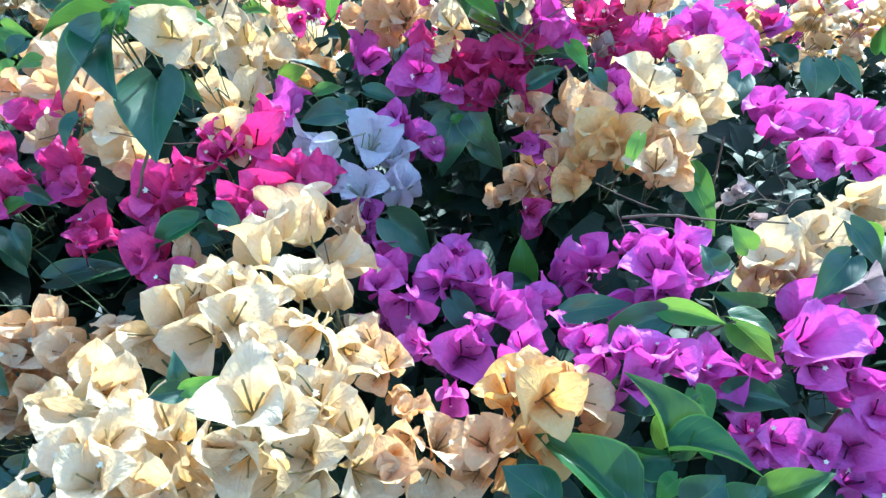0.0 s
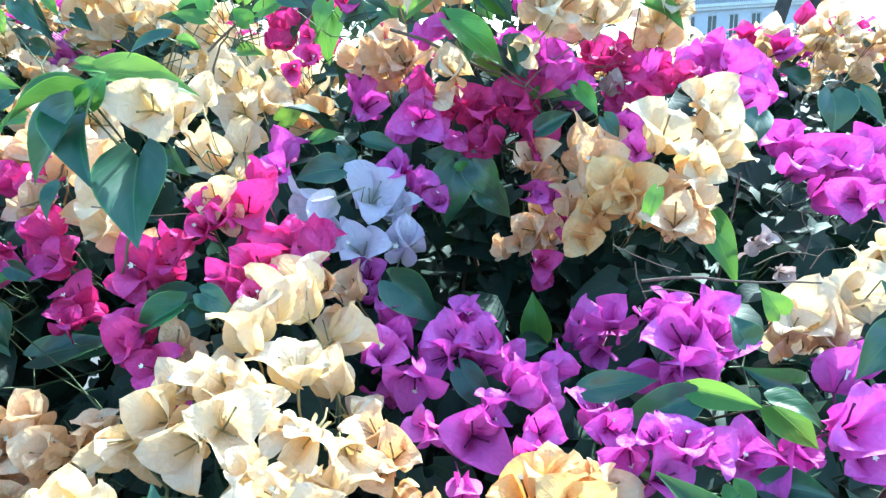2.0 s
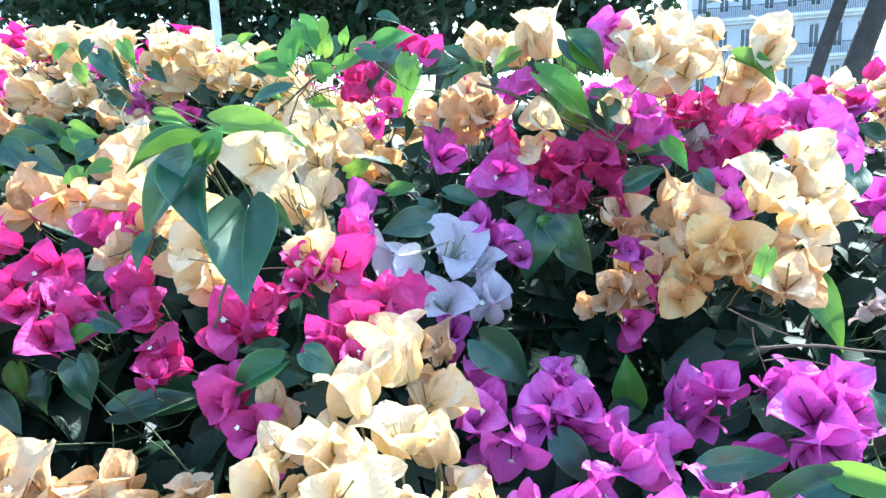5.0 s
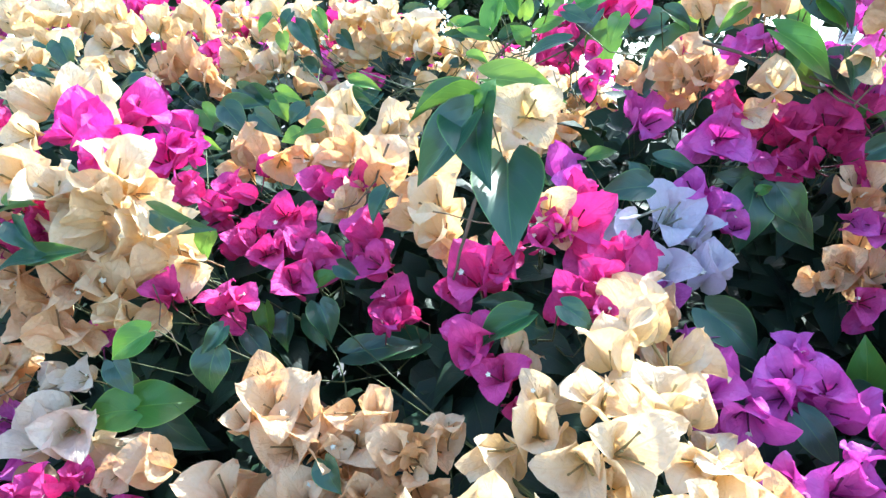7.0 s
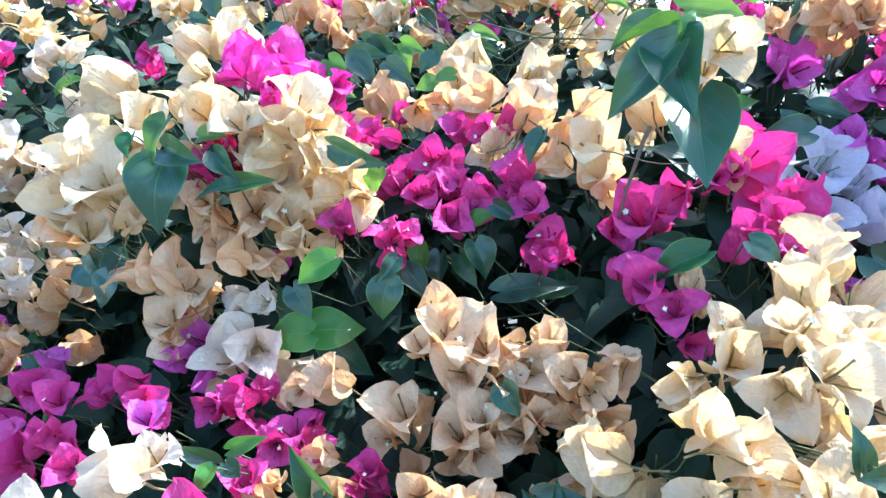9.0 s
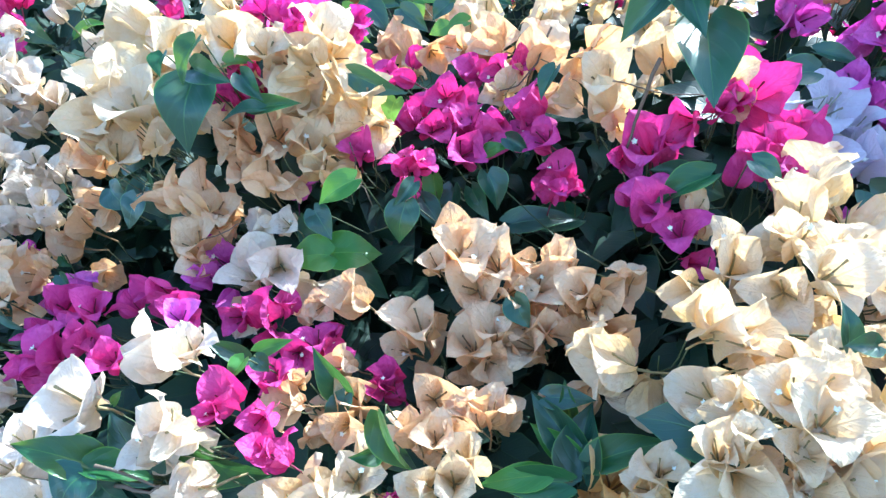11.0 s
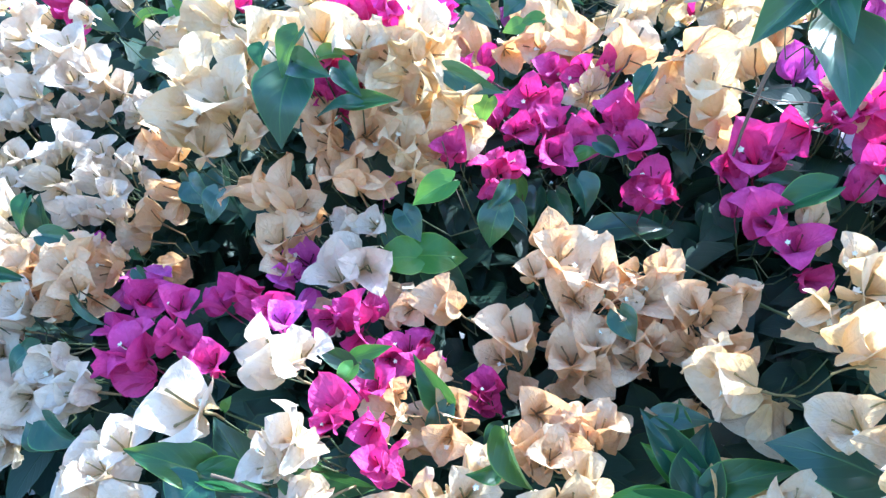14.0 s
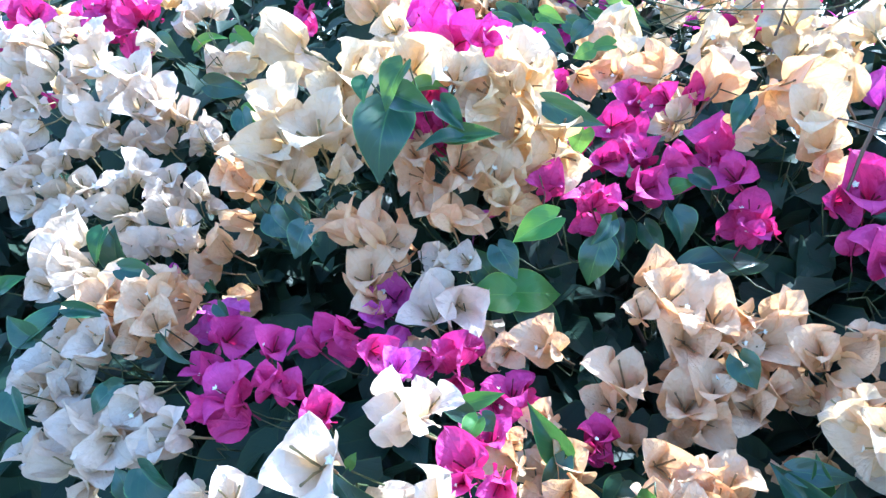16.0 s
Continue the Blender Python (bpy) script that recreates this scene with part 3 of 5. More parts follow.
flower_cluster("violet", [(0.128, 0.359, 1.293, 0.020), (0.141, 0.360, 1.289, 0.016), (0.117, 0.352, 1.279, 0.016), (0.115, 0.361, 1.296, 0.012)])
flower_cluster("violet", [(0.184, 0.373, 1.275, 0.021), (0.166, 0.371, 1.280, 0.015), (0.199, 0.376, 1.277, 0.016)])
flower_cluster("violet", [(0.213, 0.353, 1.306, 0.022), (0.235, 0.363, 1.299, 0.018), (0.247, 0.427, 1.295, 0.019), (0.221, 0.357, 1.286, 0.016)])
flower_cluster("violet", [(0.248, 0.368, 1.284, 0.020), (0.269, 0.377, 1.265, 0.019), (0.269, 0.368, 1.250, 0.016), (0.260, 0.380, 1.293, 0.016)])
flower_cluster("violet", [(0.204, 0.356, 1.239, 0.017), (0.188, 0.359, 1.245, 0.012), (0.194, 0.354, 1.233, 0.013)])
flower_cluster("violet", [(0.253, 0.363, 1.230, 0.019), (0.268, 0.361, 1.216, 0.019), (0.235, 0.362, 1.227, 0.016), (0.270, 0.365, 1.236, 0.016), (0.254, 0.359, 1.209, 0.016)])
flower_cluster("white", [(-0.095, 0.570, 1.391, 0.027)])
flower_cluster("white", [(-0.055, 0.600, 1.392, 0.028)])
flower_cluster("white", [(-0.030, 0.575, 1.353, 0.029)])
flower_cluster("white", [(-0.065, 0.565, 1.354, 0.023)])
flower_cluster("white", [(-0.089, 0.575, 1.365, 0.022)])
flower_cluster("white", [(-0.038, 0.600, 1.376, 0.020)])
flower_cluster("mauve", [(0.282, 0.421, 1.310, 0.016)])
flower_cluster("mauve", [(0.252, 0.542, 1.354, 0.012), (0.256, 0.519, 1.335, 0.010)])
flower_cluster("cream", [(-0.719, 0.648, 1.585, 0.023), (-0.701, 0.675, 1.593, 0.023), (-0.679, 0.699, 1.589, 0.024), (-0.702, 0.649, 1.567, 0.021)])
flower_cluster("cream", [(-0.655, 0.717, 1.602, 0.024), (-0.646, 0.729, 1.578, 0.025), (-0.655, 0.701, 1.564, 0.021), (-0.655, 0.725, 1.546, 0.020)])
flower_cluster("cream", [(-0.656, 0.645, 1.557, 0.020), (-0.645, 0.578, 1.544, 0.018), (-0.645, 0.563, 1.535, 0.016), (-0.630, 0.580, 1.535, 0.016)])
flower_cluster("cream", [(-0.627, 0.655, 1.529, 0.019), (-0.674, 0.819, 1.603, 0.025), (-0.663, 0.836, 1.591, 0.025)])
flower_cluster("cream", [(-0.604, 0.814, 1.599, 0.024), (-0.621, 0.817, 1.614, 0.022)])
flower_cluster("peach", [(-0.615, 0.786, 1.556, 0.027), (-0.631, 0.772, 1.536, 0.023), (-0.581, 0.768, 1.532, 0.022)])
flower_cluster("cream", [(-0.573, 0.820, 1.550, 0.023), (-0.559, 0.838, 1.557, 0.022), (-0.530, 0.843, 1.542, 0.023), (-0.521, 0.857, 1.557, 0.021)])
flower_cluster("peach", [(-0.566, 0.790, 1.513, 0.021), (-0.547, 0.827, 1.528, 0.024), (-0.492, 0.860, 1.520, 0.026), (-0.502, 0.901, 1.544, 0.020)])
flower_cluster("cream", [(-0.499, 0.920, 1.591, 0.024), (-0.455, 0.940, 1.613, 0.026), (-0.472, 0.935, 1.589, 0.024), (-0.512, 0.916, 1.619, 0.023)])
flower_cluster("cream", [(-0.433, 0.947, 1.612, 0.026), (-0.409, 0.945, 1.588, 0.030), (-0.400, 0.947, 1.618, 0.020), (-0.425, 0.942, 1.572, 0.027)])
flower_cluster("cream", [(-0.360, 0.948, 1.594, 0.029), (-0.377, 0.946, 1.572, 0.026), (-0.342, 0.934, 1.562, 0.026)])
flower_cluster("cream", [(-0.266, 0.800, 1.547, 0.025), (-0.304, 0.904, 1.536, 0.022), (-0.442, 0.941, 1.560, 0.027)])
flower_cluster("cream", [(-0.265, 0.790, 1.509, 0.021), (-0.347, 0.919, 1.517, 0.023), (-0.544, 0.880, 1.618, 0.023)])
flower_cluster("pink", [(-0.684, 0.838, 1.570, 0.017), (-0.583, 0.794, 1.558, 0.016), (-0.577, 0.787, 1.544, 0.014)])
flower_cluster("violet", [(-0.493, 0.959, 1.555, 0.026), (-0.475, 0.961, 1.545, 0.028), (-0.490, 0.932, 1.529, 0.022)])
flower_cluster("pink", [(-0.414, 0.914, 1.519, 0.019), (-0.430, 0.926, 1.528, 0.016)])
flower_cluster("pink", [(-0.171, 0.793, 1.554, 0.022), (-0.156, 0.764, 1.533, 0.019), (-0.115, 0.675, 1.510, 0.016), (-0.151, 0.761, 1.572, 0.017), (-0.124, 0.638, 1.499, 0.013)])
flower_cluster("magenta", [(-0.553, 0.615, 1.487, 0.038), (-0.445, 0.456, 1.463, 0.018), (-0.638, 0.754, 1.502, 0.028)])
flower_cluster("magenta", [(-0.574, 0.712, 1.461, 0.040), (-0.432, 0.483, 1.449, 0.026), (-0.480, 0.581, 1.447, 0.023)])
flower_cluster("magenta", [(-0.504, 0.488, 1.478, 0.025), (-0.500, 0.461, 1.473, 0.019), (-0.471, 0.469, 1.467, 0.025), (-0.429, 0.409, 1.462, 0.014)])
flower_cluster("cream", [(-0.581, 0.520, 1.497, 0.030), (-0.560, 0.540, 1.497, 0.027), (-0.514, 0.445, 1.471, 0.019), (-0.579, 0.592, 1.503, 0.024)])
flower_cluster("cream", [(-0.508, 0.422, 1.448, 0.020), (-0.440, 0.384, 1.438, 0.017)])
flower_cluster("sunlit_cream", [(-0.408, 0.406, 1.446, 0.020), (-0.398, 0.412, 1.431, 0.015), (-0.419, 0.387, 1.427, 0.020), (-0.409, 0.393, 1.435, 0.014)])
flower_cluster("sunlit_cream", [(-0.405, 0.405, 1.406, 0.022), (-0.415, 0.400, 1.395, 0.018), (-0.414, 0.394, 1.415, 0.015)])
flower_cluster("sunlit_cream", [(-0.379, 0.411, 1.409, 0.019), (-0.390, 0.406, 1.391, 0.018), (-0.386, 0.434, 1.389, 0.018)])
flower_cluster("sunlit_cream", [(-0.412, 0.392, 1.371, 0.020), (-0.397, 0.402, 1.381, 0.016), (-0.405, 0.389, 1.358, 0.016)])
flower_cluster("peach", [(-0.435, 0.386, 1.380, 0.022), (-0.461, 0.376, 1.374, 0.020), (-0.460, 0.370, 1.390, 0.016)])
flower_cluster("crimson", [(-0.449, 0.377, 1.417, 0.016), (-0.440, 0.384, 1.407, 0.014), (-0.458, 0.368, 1.408, 0.014)])
flower_cluster("pink", [(-0.426, 0.622, 1.430, 0.017), (-0.432, 0.570, 1.419, 0.018), (-0.428, 0.507, 1.422, 0.019), (-0.422, 0.534, 1.405, 0.020)])
flower_cluster("pink", [(-0.358, 0.522, 1.402, 0.021), (-0.405, 0.552, 1.414, 0.016), (-0.344, 0.523, 1.398, 0.015)])
flower_cluster("pink", [(-0.358, 0.491, 1.377, 0.018), (-0.382, 0.500, 1.383, 0.016), (-0.380, 0.514, 1.390, 0.015), (-0.347, 0.498, 1.380, 0.016)])
flower_cluster("pink", [(-0.325, 0.469, 1.362, 0.023), (-0.312, 0.481, 1.368, 0.021), (-0.331, 0.502, 1.380, 0.018)])
flower_cluster("pink", [(-0.359, 0.428, 1.359, 0.020), (-0.348, 0.434, 1.356, 0.015)])
flower_cluster("pink", [(-0.382, 0.407, 1.368, 0.017), (-0.381, 0.425, 1.371, 0.012)])
flower_cluster("pink", [(-0.348, 0.579, 1.419, 0.021), (-0.323, 0.572, 1.418, 0.022), (-0.301, 0.551, 1.426, 0.014)])
flower_cluster("pink", [(-0.281, 0.507, 1.393, 0.021), (-0.266, 0.488, 1.372, 0.021), (-0.283, 0.498, 1.377, 0.016)])
flower_cluster("pink", [(-0.253, 0.483, 1.348, 0.020), (-0.253, 0.467, 1.335, 0.017), (-0.239, 0.480, 1.337, 0.012)])
flower_cluster("peach", [(-0.458, 0.669, 1.443, 0.027), (-0.401, 0.610, 1.436, 0.024), (-0.473, 0.661, 1.441, 0.021)])
flower_cluster("peach", [(-0.397, 0.694, 1.465, 0.025), (-0.338, 0.622, 1.445, 0.022), (-0.375, 0.604, 1.442, 0.019)])
flower_cluster("cream", [(-0.309, 0.545, 1.411, 0.015), (-0.318, 0.542, 1.402, 0.013)])
flower_cluster("peach", [(-0.295, 0.377, 1.312, 0.019), (-0.307, 0.391, 1.319, 0.016), (-0.312, 0.369, 1.303, 0.015)])
flower_cluster("peach", [(-0.275, 0.376, 1.305, 0.020), (-0.285, 0.372, 1.289, 0.019), (-0.261, 0.367, 1.290, 0.017)])
flower_cluster("peach", [(-0.254, 0.383, 1.305, 0.018), (-0.236, 0.388, 1.304, 0.017), (-0.245, 0.377, 1.292, 0.017)])
flower_cluster("peach", [(-0.316, 0.350, 1.265, 0.023), (-0.326, 0.343, 1.253, 0.016), (-0.307, 0.355, 1.272, 0.015)])
flower_cluster("peach", [(-0.282, 0.350, 1.258, 0.018), (-0.268, 0.355, 1.266, 0.017), (-0.270, 0.350, 1.248, 0.015)])
flower_cluster("peach", [(-0.247, 0.362, 1.259, 0.018), (-0.237, 0.364, 1.269, 0.015), (-0.252, 0.363, 1.271, 0.013)])
flower_cluster("peach", [(-0.216, 0.372, 1.294, 0.016), (-0.206, 0.365, 1.275, 0.017), (-0.199, 0.377, 1.295, 0.016), (-0.224, 0.368, 1.271, 0.014), (-0.191, 0.347, 1.274, 0.013)])
flower_cluster("peach", [(-0.211, 0.347, 1.237, 0.016), (-0.190, 0.380, 1.306, 0.012)])
flower_cluster("peach", [(-0.290, 0.308, 1.242, 0.017), (-0.276, 0.309, 1.240, 0.015)])
flower_cluster("peach", [(-0.259, 0.310, 1.239, 0.018), (-0.265, 0.296, 1.240, 0.013)])
flower_cluster("peach", [(-0.337, 0.297, 1.234, 0.019), (-0.333, 0.275, 1.235, 0.014)])
flower_cluster("peach", [(-0.362, 0.268, 1.248, 0.015), (-0.365, 0.281, 1.254, 0.010)])
flower_cluster("peach", [(-0.290, 0.273, 1.243, 0.015), (-0.275, 0.268, 1.244, 0.012)])
flower_cluster("cream", [(-0.259, 0.268, 1.235, 0.015), (-0.260, 0.252, 1.231, 0.014), (-0.272, 0.241, 1.233, 0.012)])
flower_cluster("peach", [(-0.356, 0.321, 1.247, 0.015)])
flower_cluster("cream", [(-0.325, 0.233, 1.221, 0.018), (-0.311, 0.244, 1.228, 0.015), (-0.340, 0.224, 1.219, 0.015), (-0.296, 0.240, 1.216, 0.013)])
flower_cluster("orange", [(-0.185, 0.296, 1.218, 0.019), (-0.196, 0.296, 1.203, 0.014), (-0.173, 0.280, 1.220, 0.013)])
flower_cluster("ivory", [(-0.398, 0.216, 1.296, 0.017), (-0.393, 0.232, 1.294, 0.013), (-0.407, 0.214, 1.290, 0.013)])
flower_cluster("ivory", [(-0.431, 0.196, 1.275, 0.020), (-0.423, 0.199, 1.277, 0.014), (-0.435, 0.191, 1.268, 0.014)])
flower_cluster("ivory", [(-0.370, 0.186, 1.281, 0.015), (-0.368, 0.194, 1.273, 0.012), (-0.381, 0.185, 1.267, 0.010)])
flower_cluster("ivory", [(-0.484, 0.203, 1.237, 0.015), (-0.479, 0.198, 1.229, 0.014), (-0.509, 0.205, 1.214, 0.012)])
flower_cluster("ivory", [(-0.370, 0.199, 1.237, 0.017), (-0.362, 0.206, 1.240, 0.013)])
flower_cluster("ivory", [(-0.519, 0.198, 1.195, 0.020), (-0.470, 0.190, 1.210, 0.015)])
flower_cluster("pink", [(-0.569, 0.307, 1.265, 0.023), (-0.513, 0.279, 1.281, 0.016), (-0.569, 0.285, 1.252, 0.018)])
flower_cluster("pink", [(-0.524, 0.253, 1.260, 0.020), (-0.501, 0.259, 1.269, 0.019), (-0.450, 0.233, 1.278, 0.016), (-0.535, 0.248, 1.252, 0.014)])
flower_cluster("pink", [(-0.480, 0.303, 1.287, 0.019), (-0.446, 0.280, 1.291, 0.014), (-0.496, 0.294, 1.280, 0.015)])
flower_cluster("pink", [(-0.414, 0.321, 1.274, 0.019), (-0.428, 0.315, 1.272, 0.016), (-0.411, 0.343, 1.270, 0.013)])
flower_cluster("pink", [(-0.379, 0.325, 1.257, 0.018), (-0.375, 0.341, 1.254, 0.015), (-0.385, 0.313, 1.253, 0.015)])
flower_cluster("pink", [(-0.366, 0.277, 1.254, 0.020), (-0.374, 0.271, 1.259, 0.015), (-0.359, 0.238, 1.258, 0.015)])
flower_cluster("pink", [(-0.371, 0.227, 1.271, 0.016), (-0.369, 0.215, 1.271, 0.010)])
flower_cluster("pink", [(-0.347, 0.233, 1.240, 0.015), (-0.348, 0.220, 1.251, 0.011), (-0.289, 0.240, 1.224, 0.008)])
flower_cluster("crimson", [(-0.323, 0.317, 1.246, 0.014), (-0.326, 0.307, 1.243, 0.010)])
flower_cluster("violet", [(-0.418, 0.253, 1.298, 0.011)])
flower_cluster("violet", [(-0.476, 0.364, 1.290, 0.019), (-0.474, 0.341, 1.286, 0.015), (-0.429, 0.396, 1.339, 0.012)])
flower_cluster("peach", [(-0.487, 0.359, 1.337, 0.023), (-0.500, 0.348, 1.340, 0.020), (-0.477, 0.364, 1.329, 0.017)])
flower_cluster("peach", [(-0.488, 0.350, 1.307, 0.021), (-0.478, 0.340, 1.296, 0.014)], 0.0)
flower_cluster("peach", [(-0.440, 0.370, 1.353, 0.021), (-0.456, 0.373, 1.357, 0.015)])
flower_cluster("ivory", [(-0.444, 0.371, 1.321, 0.016), (-0.427, 0.375, 1.320, 0.014)])
flower_cluster("ivory", [(-0.439, 0.347, 1.290, 0.018), (-0.424, 0.359, 1.293, 0.019), (-0.440, 0.360, 1.301, 0.015)])
flower_cluster("peach", [(-0.389, 0.352, 1.272, 0.013), (-0.398, 0.347, 1.266, 0.009)])
flower_cluster("peach", [(-0.364, 0.355, 1.279, 0.019)])
flower_cluster("cream", [(-0.629, 0.476, 1.461, 0.031), (-0.508, 0.375, 1.439, 0.020), (-0.732, 0.552, 1.449, 0.027), (-0.516, 0.365, 1.423, 0.018)])
flower_cluster("cream", [(-0.509, 0.409, 1.454, 0.026), (-0.472, 0.393, 1.443, 0.020), (-0.513, 0.437, 1.461, 0.018)])
flower_cluster("cream", [(-0.570, 0.376, 1.415, 0.024), (-0.517, 0.341, 1.401, 0.023), (-0.544, 0.341, 1.393, 0.019), (-0.500, 0.350, 1.405, 0.016)])
flower_cluster("cream", [(-0.576, 0.362, 1.377, 0.017), (-0.535, 0.341, 1.369, 0.018), (-0.501, 0.342, 1.379, 0.014)])
flower_cluster("peach", [(-0.468, 0.367, 1.384, 0.018)])
flower_cluster("sunlit_cream", [(-0.422, 0.394, 1.439, 0.020), (-0.409, 0.407, 1.400, 0.019), (-0.408, 0.433, 1.424, 0.017)])
flower_cluster("crimson", [(-0.467, 0.382, 1.408, 0.019), (-0.460, 0.393, 1.424, 0.014), (-0.455, 0.398, 1.400, 0.014)])
flower_cluster("cream", [(-0.141, 0.213, 1.291, 0.015), (-0.149, 0.215, 1.297, 0.010), (-0.130, 0.216, 1.283, 0.011), (-0.141, 0.215, 1.306, 0.008)])
flower_cluster("cream", [(-0.118, 0.218, 1.289, 0.013), (-0.104, 0.226, 1.287, 0.014), (-0.122, 0.218, 1.302, 0.009)])
flower_cluster("cream", [(-0.086, 0.289, 1.281, 0.014), (-0.078, 0.334, 1.295, 0.014), (-0.121, 0.265, 1.315, 0.011)])
flower_cluster("cream", [(-0.165, 0.280, 1.242, 0.012), (-0.169, 0.281, 1.231, 0.011)])
flower_cluster("ivory", [(-0.836, 0.456, 1.444, 0.030), (-0.847, 0.463, 1.465, 0.023), (-0.839, 0.440, 1.439, 0.020)])
flower_cluster("ivory", [(-0.792, 0.461, 1.434, 0.027), (-0.784, 0.455, 1.404, 0.027), (-0.800, 0.449, 1.416, 0.020)])
flower_cluster("ivory", [(-0.772, 0.480, 1.414, 0.025), (-0.759, 0.486, 1.393, 0.028), (-0.770, 0.468, 1.398, 0.020)])
flower_cluster("ivory", [(-0.737, 0.491, 1.381, 0.023), (-0.693, 0.455, 1.377, 0.017), (-0.734, 0.471, 1.379, 0.017)])
flower_cluster("ivory", [(-0.893, 0.418, 1.438, 0.024), (-0.869, 0.428, 1.438, 0.022), (-0.880, 0.416, 1.418, 0.020)])
flower_cluster("ivory", [(-0.847, 0.432, 1.423, 0.022), (-0.873, 0.414, 1.403, 0.024), (-0.870, 0.408, 1.381, 0.024), (-0.892, 0.405, 1.397, 0.019)])
flower_cluster("ivory", [(-0.835, 0.431, 1.403, 0.022), (-0.814, 0.435, 1.388, 0.024), (-0.784, 0.445, 1.373, 0.022), (-0.798, 0.432, 1.374, 0.017)])
flower_cluster("ivory", [(-0.770, 0.465, 1.372, 0.024)])
flower_cluster("ivory", [(-0.817, 0.417, 1.368, 0.022), (-0.836, 0.401, 1.354, 0.024), (-0.872, 0.389, 1.358, 0.022), (-0.858, 0.388, 1.344, 0.019)])
flower_cluster("ivory", [(-0.749, 0.414, 1.348, 0.023), (-0.726, 0.423, 1.343, 0.023), (-0.725, 0.408, 1.333, 0.018)])
flower_cluster("ivory", [(-0.836, 0.392, 1.334, 0.024), (-0.804, 0.400, 1.336, 0.024), (-0.860, 0.381, 1.326, 0.021)])
flower_cluster("ivory", [(-0.814, 0.376, 1.308, 0.023), (-0.847, 0.380, 1.314, 0.020), (-0.794, 0.383, 1.314, 0.018)])
flower_cluster("ivory", [(-0.765, 0.395, 1.324, 0.026), (-0.742, 0.390, 1.307, 0.025), (-0.767, 0.405, 1.338, 0.019)])
flower_cluster("ivory", [(-0.718, 0.406, 1.322, 0.021), (-0.700, 0.428, 1.333, 0.019), (-0.697, 0.402, 1.312, 0.016)])
flower_cluster("peach", [(-0.627, 0.402, 1.368, 0.021), (-0.620, 0.399, 1.350, 0.019)])
flower_cluster("peach", [(-0.625, 0.397, 1.339, 0.019), (-0.631, 0.403, 1.320, 0.017)])
flower_cluster("ivory", [(-0.697, 0.382, 1.299, 0.022), (-0.708, 0.368, 1.297, 0.020), (-0.679, 0.394, 1.298, 0.018)])
flower_cluster("peach", [(-0.654, 0.400, 1.295, 0.022), (-0.662, 0.393, 1.276, 0.020)])
flower_cluster("ivory", [(-0.752, 0.338, 1.308, 0.021), (-0.731, 0.314, 1.292, 0.022), (-0.705, 0.311, 1.285, 0.018), (-0.737, 0.302, 1.279, 0.016)])
flower_cluster("peach", [(-0.682, 0.304, 1.273, 0.021), (-0.668, 0.300, 1.263, 0.017), (-0.691, 0.300, 1.260, 0.015)])
flower_cluster("peach", [(-0.637, 0.303, 1.281, 0.018), (-0.622, 0.297, 1.269, 0.018), (-0.642, 0.299, 1.253, 0.017)])
flower_cluster("peach", [(-0.626, 0.329, 1.273, 0.019), (-0.646, 0.339, 1.280, 0.014)])
flower_cluster("ivory", [(-0.702, 0.293, 1.248, 0.019), (-0.670, 0.290, 1.250, 0.021), (-0.692, 0.291, 1.230, 0.018)])
flower_cluster("ivory", [(-0.725, 0.289, 1.222, 0.020), (-0.697, 0.284, 1.212, 0.019), (-0.727, 0.274, 1.210, 0.016), (-0.702, 0.272, 1.202, 0.016)])
flower_cluster("ivory", [(-0.646, 0.258, 1.206, 0.020), (-0.667, 0.257, 1.193, 0.016), (-0.614, 0.244, 1.212, 0.016)])
flower_cluster("ivory", [(-0.676, 0.248, 1.178, 0.018), (-0.622, 0.241, 1.196, 0.015), (-0.699, 0.249, 1.180, 0.015), (-0.634, 0.236, 1.179, 0.014)])
flower_cluster("ivory", [(-0.601, 0.258, 1.237, 0.018), (-0.614, 0.255, 1.225, 0.014)])
flower_cluster("ivory", [(-0.556, 0.236, 1.236, 0.020), (-0.565, 0.235, 1.227, 0.013), (-0.549, 0.243, 1.242, 0.013)])
flower_cluster("ivory", [(-0.804, 0.544, 1.480, 0.022), (-0.801, 0.560, 1.498, 0.021), (-0.794, 0.487, 1.461, 0.020), (-0.795, 0.579, 1.500, 0.019)])
flower_cluster("ivory", [(-0.795, 0.591, 1.441, 0.027)])
flower_cluster("ivory", [(-0.877, 0.432, 1.464, 0.022), (-0.875, 0.456, 1.470, 0.018), (-0.901, 0.422, 1.463, 0.018)])
flower_cluster("pink", [(-0.935, 0.474, 1.488, 0.024), (-0.953, 0.470, 1.493, 0.019)])
flower_cluster("pink", [(-0.869, 0.526, 1.491, 0.031), (-0.891, 0.518, 1.496, 0.022), (-0.856, 0.544, 1.498, 0.022)])
flower_cluster("pink", [(-0.681, 0.540, 1.479, 0.015), (-0.663, 0.553, 1.495, 0.017)])
flower_cluster("violet", [(-0.673, 0.329, 1.289, 0.014), (-0.665, 0.359, 1.283, 0.012)])
flower_cluster("violet", [(-0.612, 0.353, 1.257, 0.018), (-0.613, 0.334, 1.251, 0.012)])
flower_cluster("cream", [(0.024, 0.647, 1.562, 0.029), (0.010, 0.652, 1.568, 0.020), (0.034, 0.646, 1.571, 0.020)])
flower_cluster("cream", [(-0.032, 0.674, 1.563, 0.022)])
flower_cluster("cream", [(0.090, 0.611, 1.539, 0.025), (0.115, 0.625, 1.548, 0.025), (0.096, 0.599, 1.525, 0.018)])
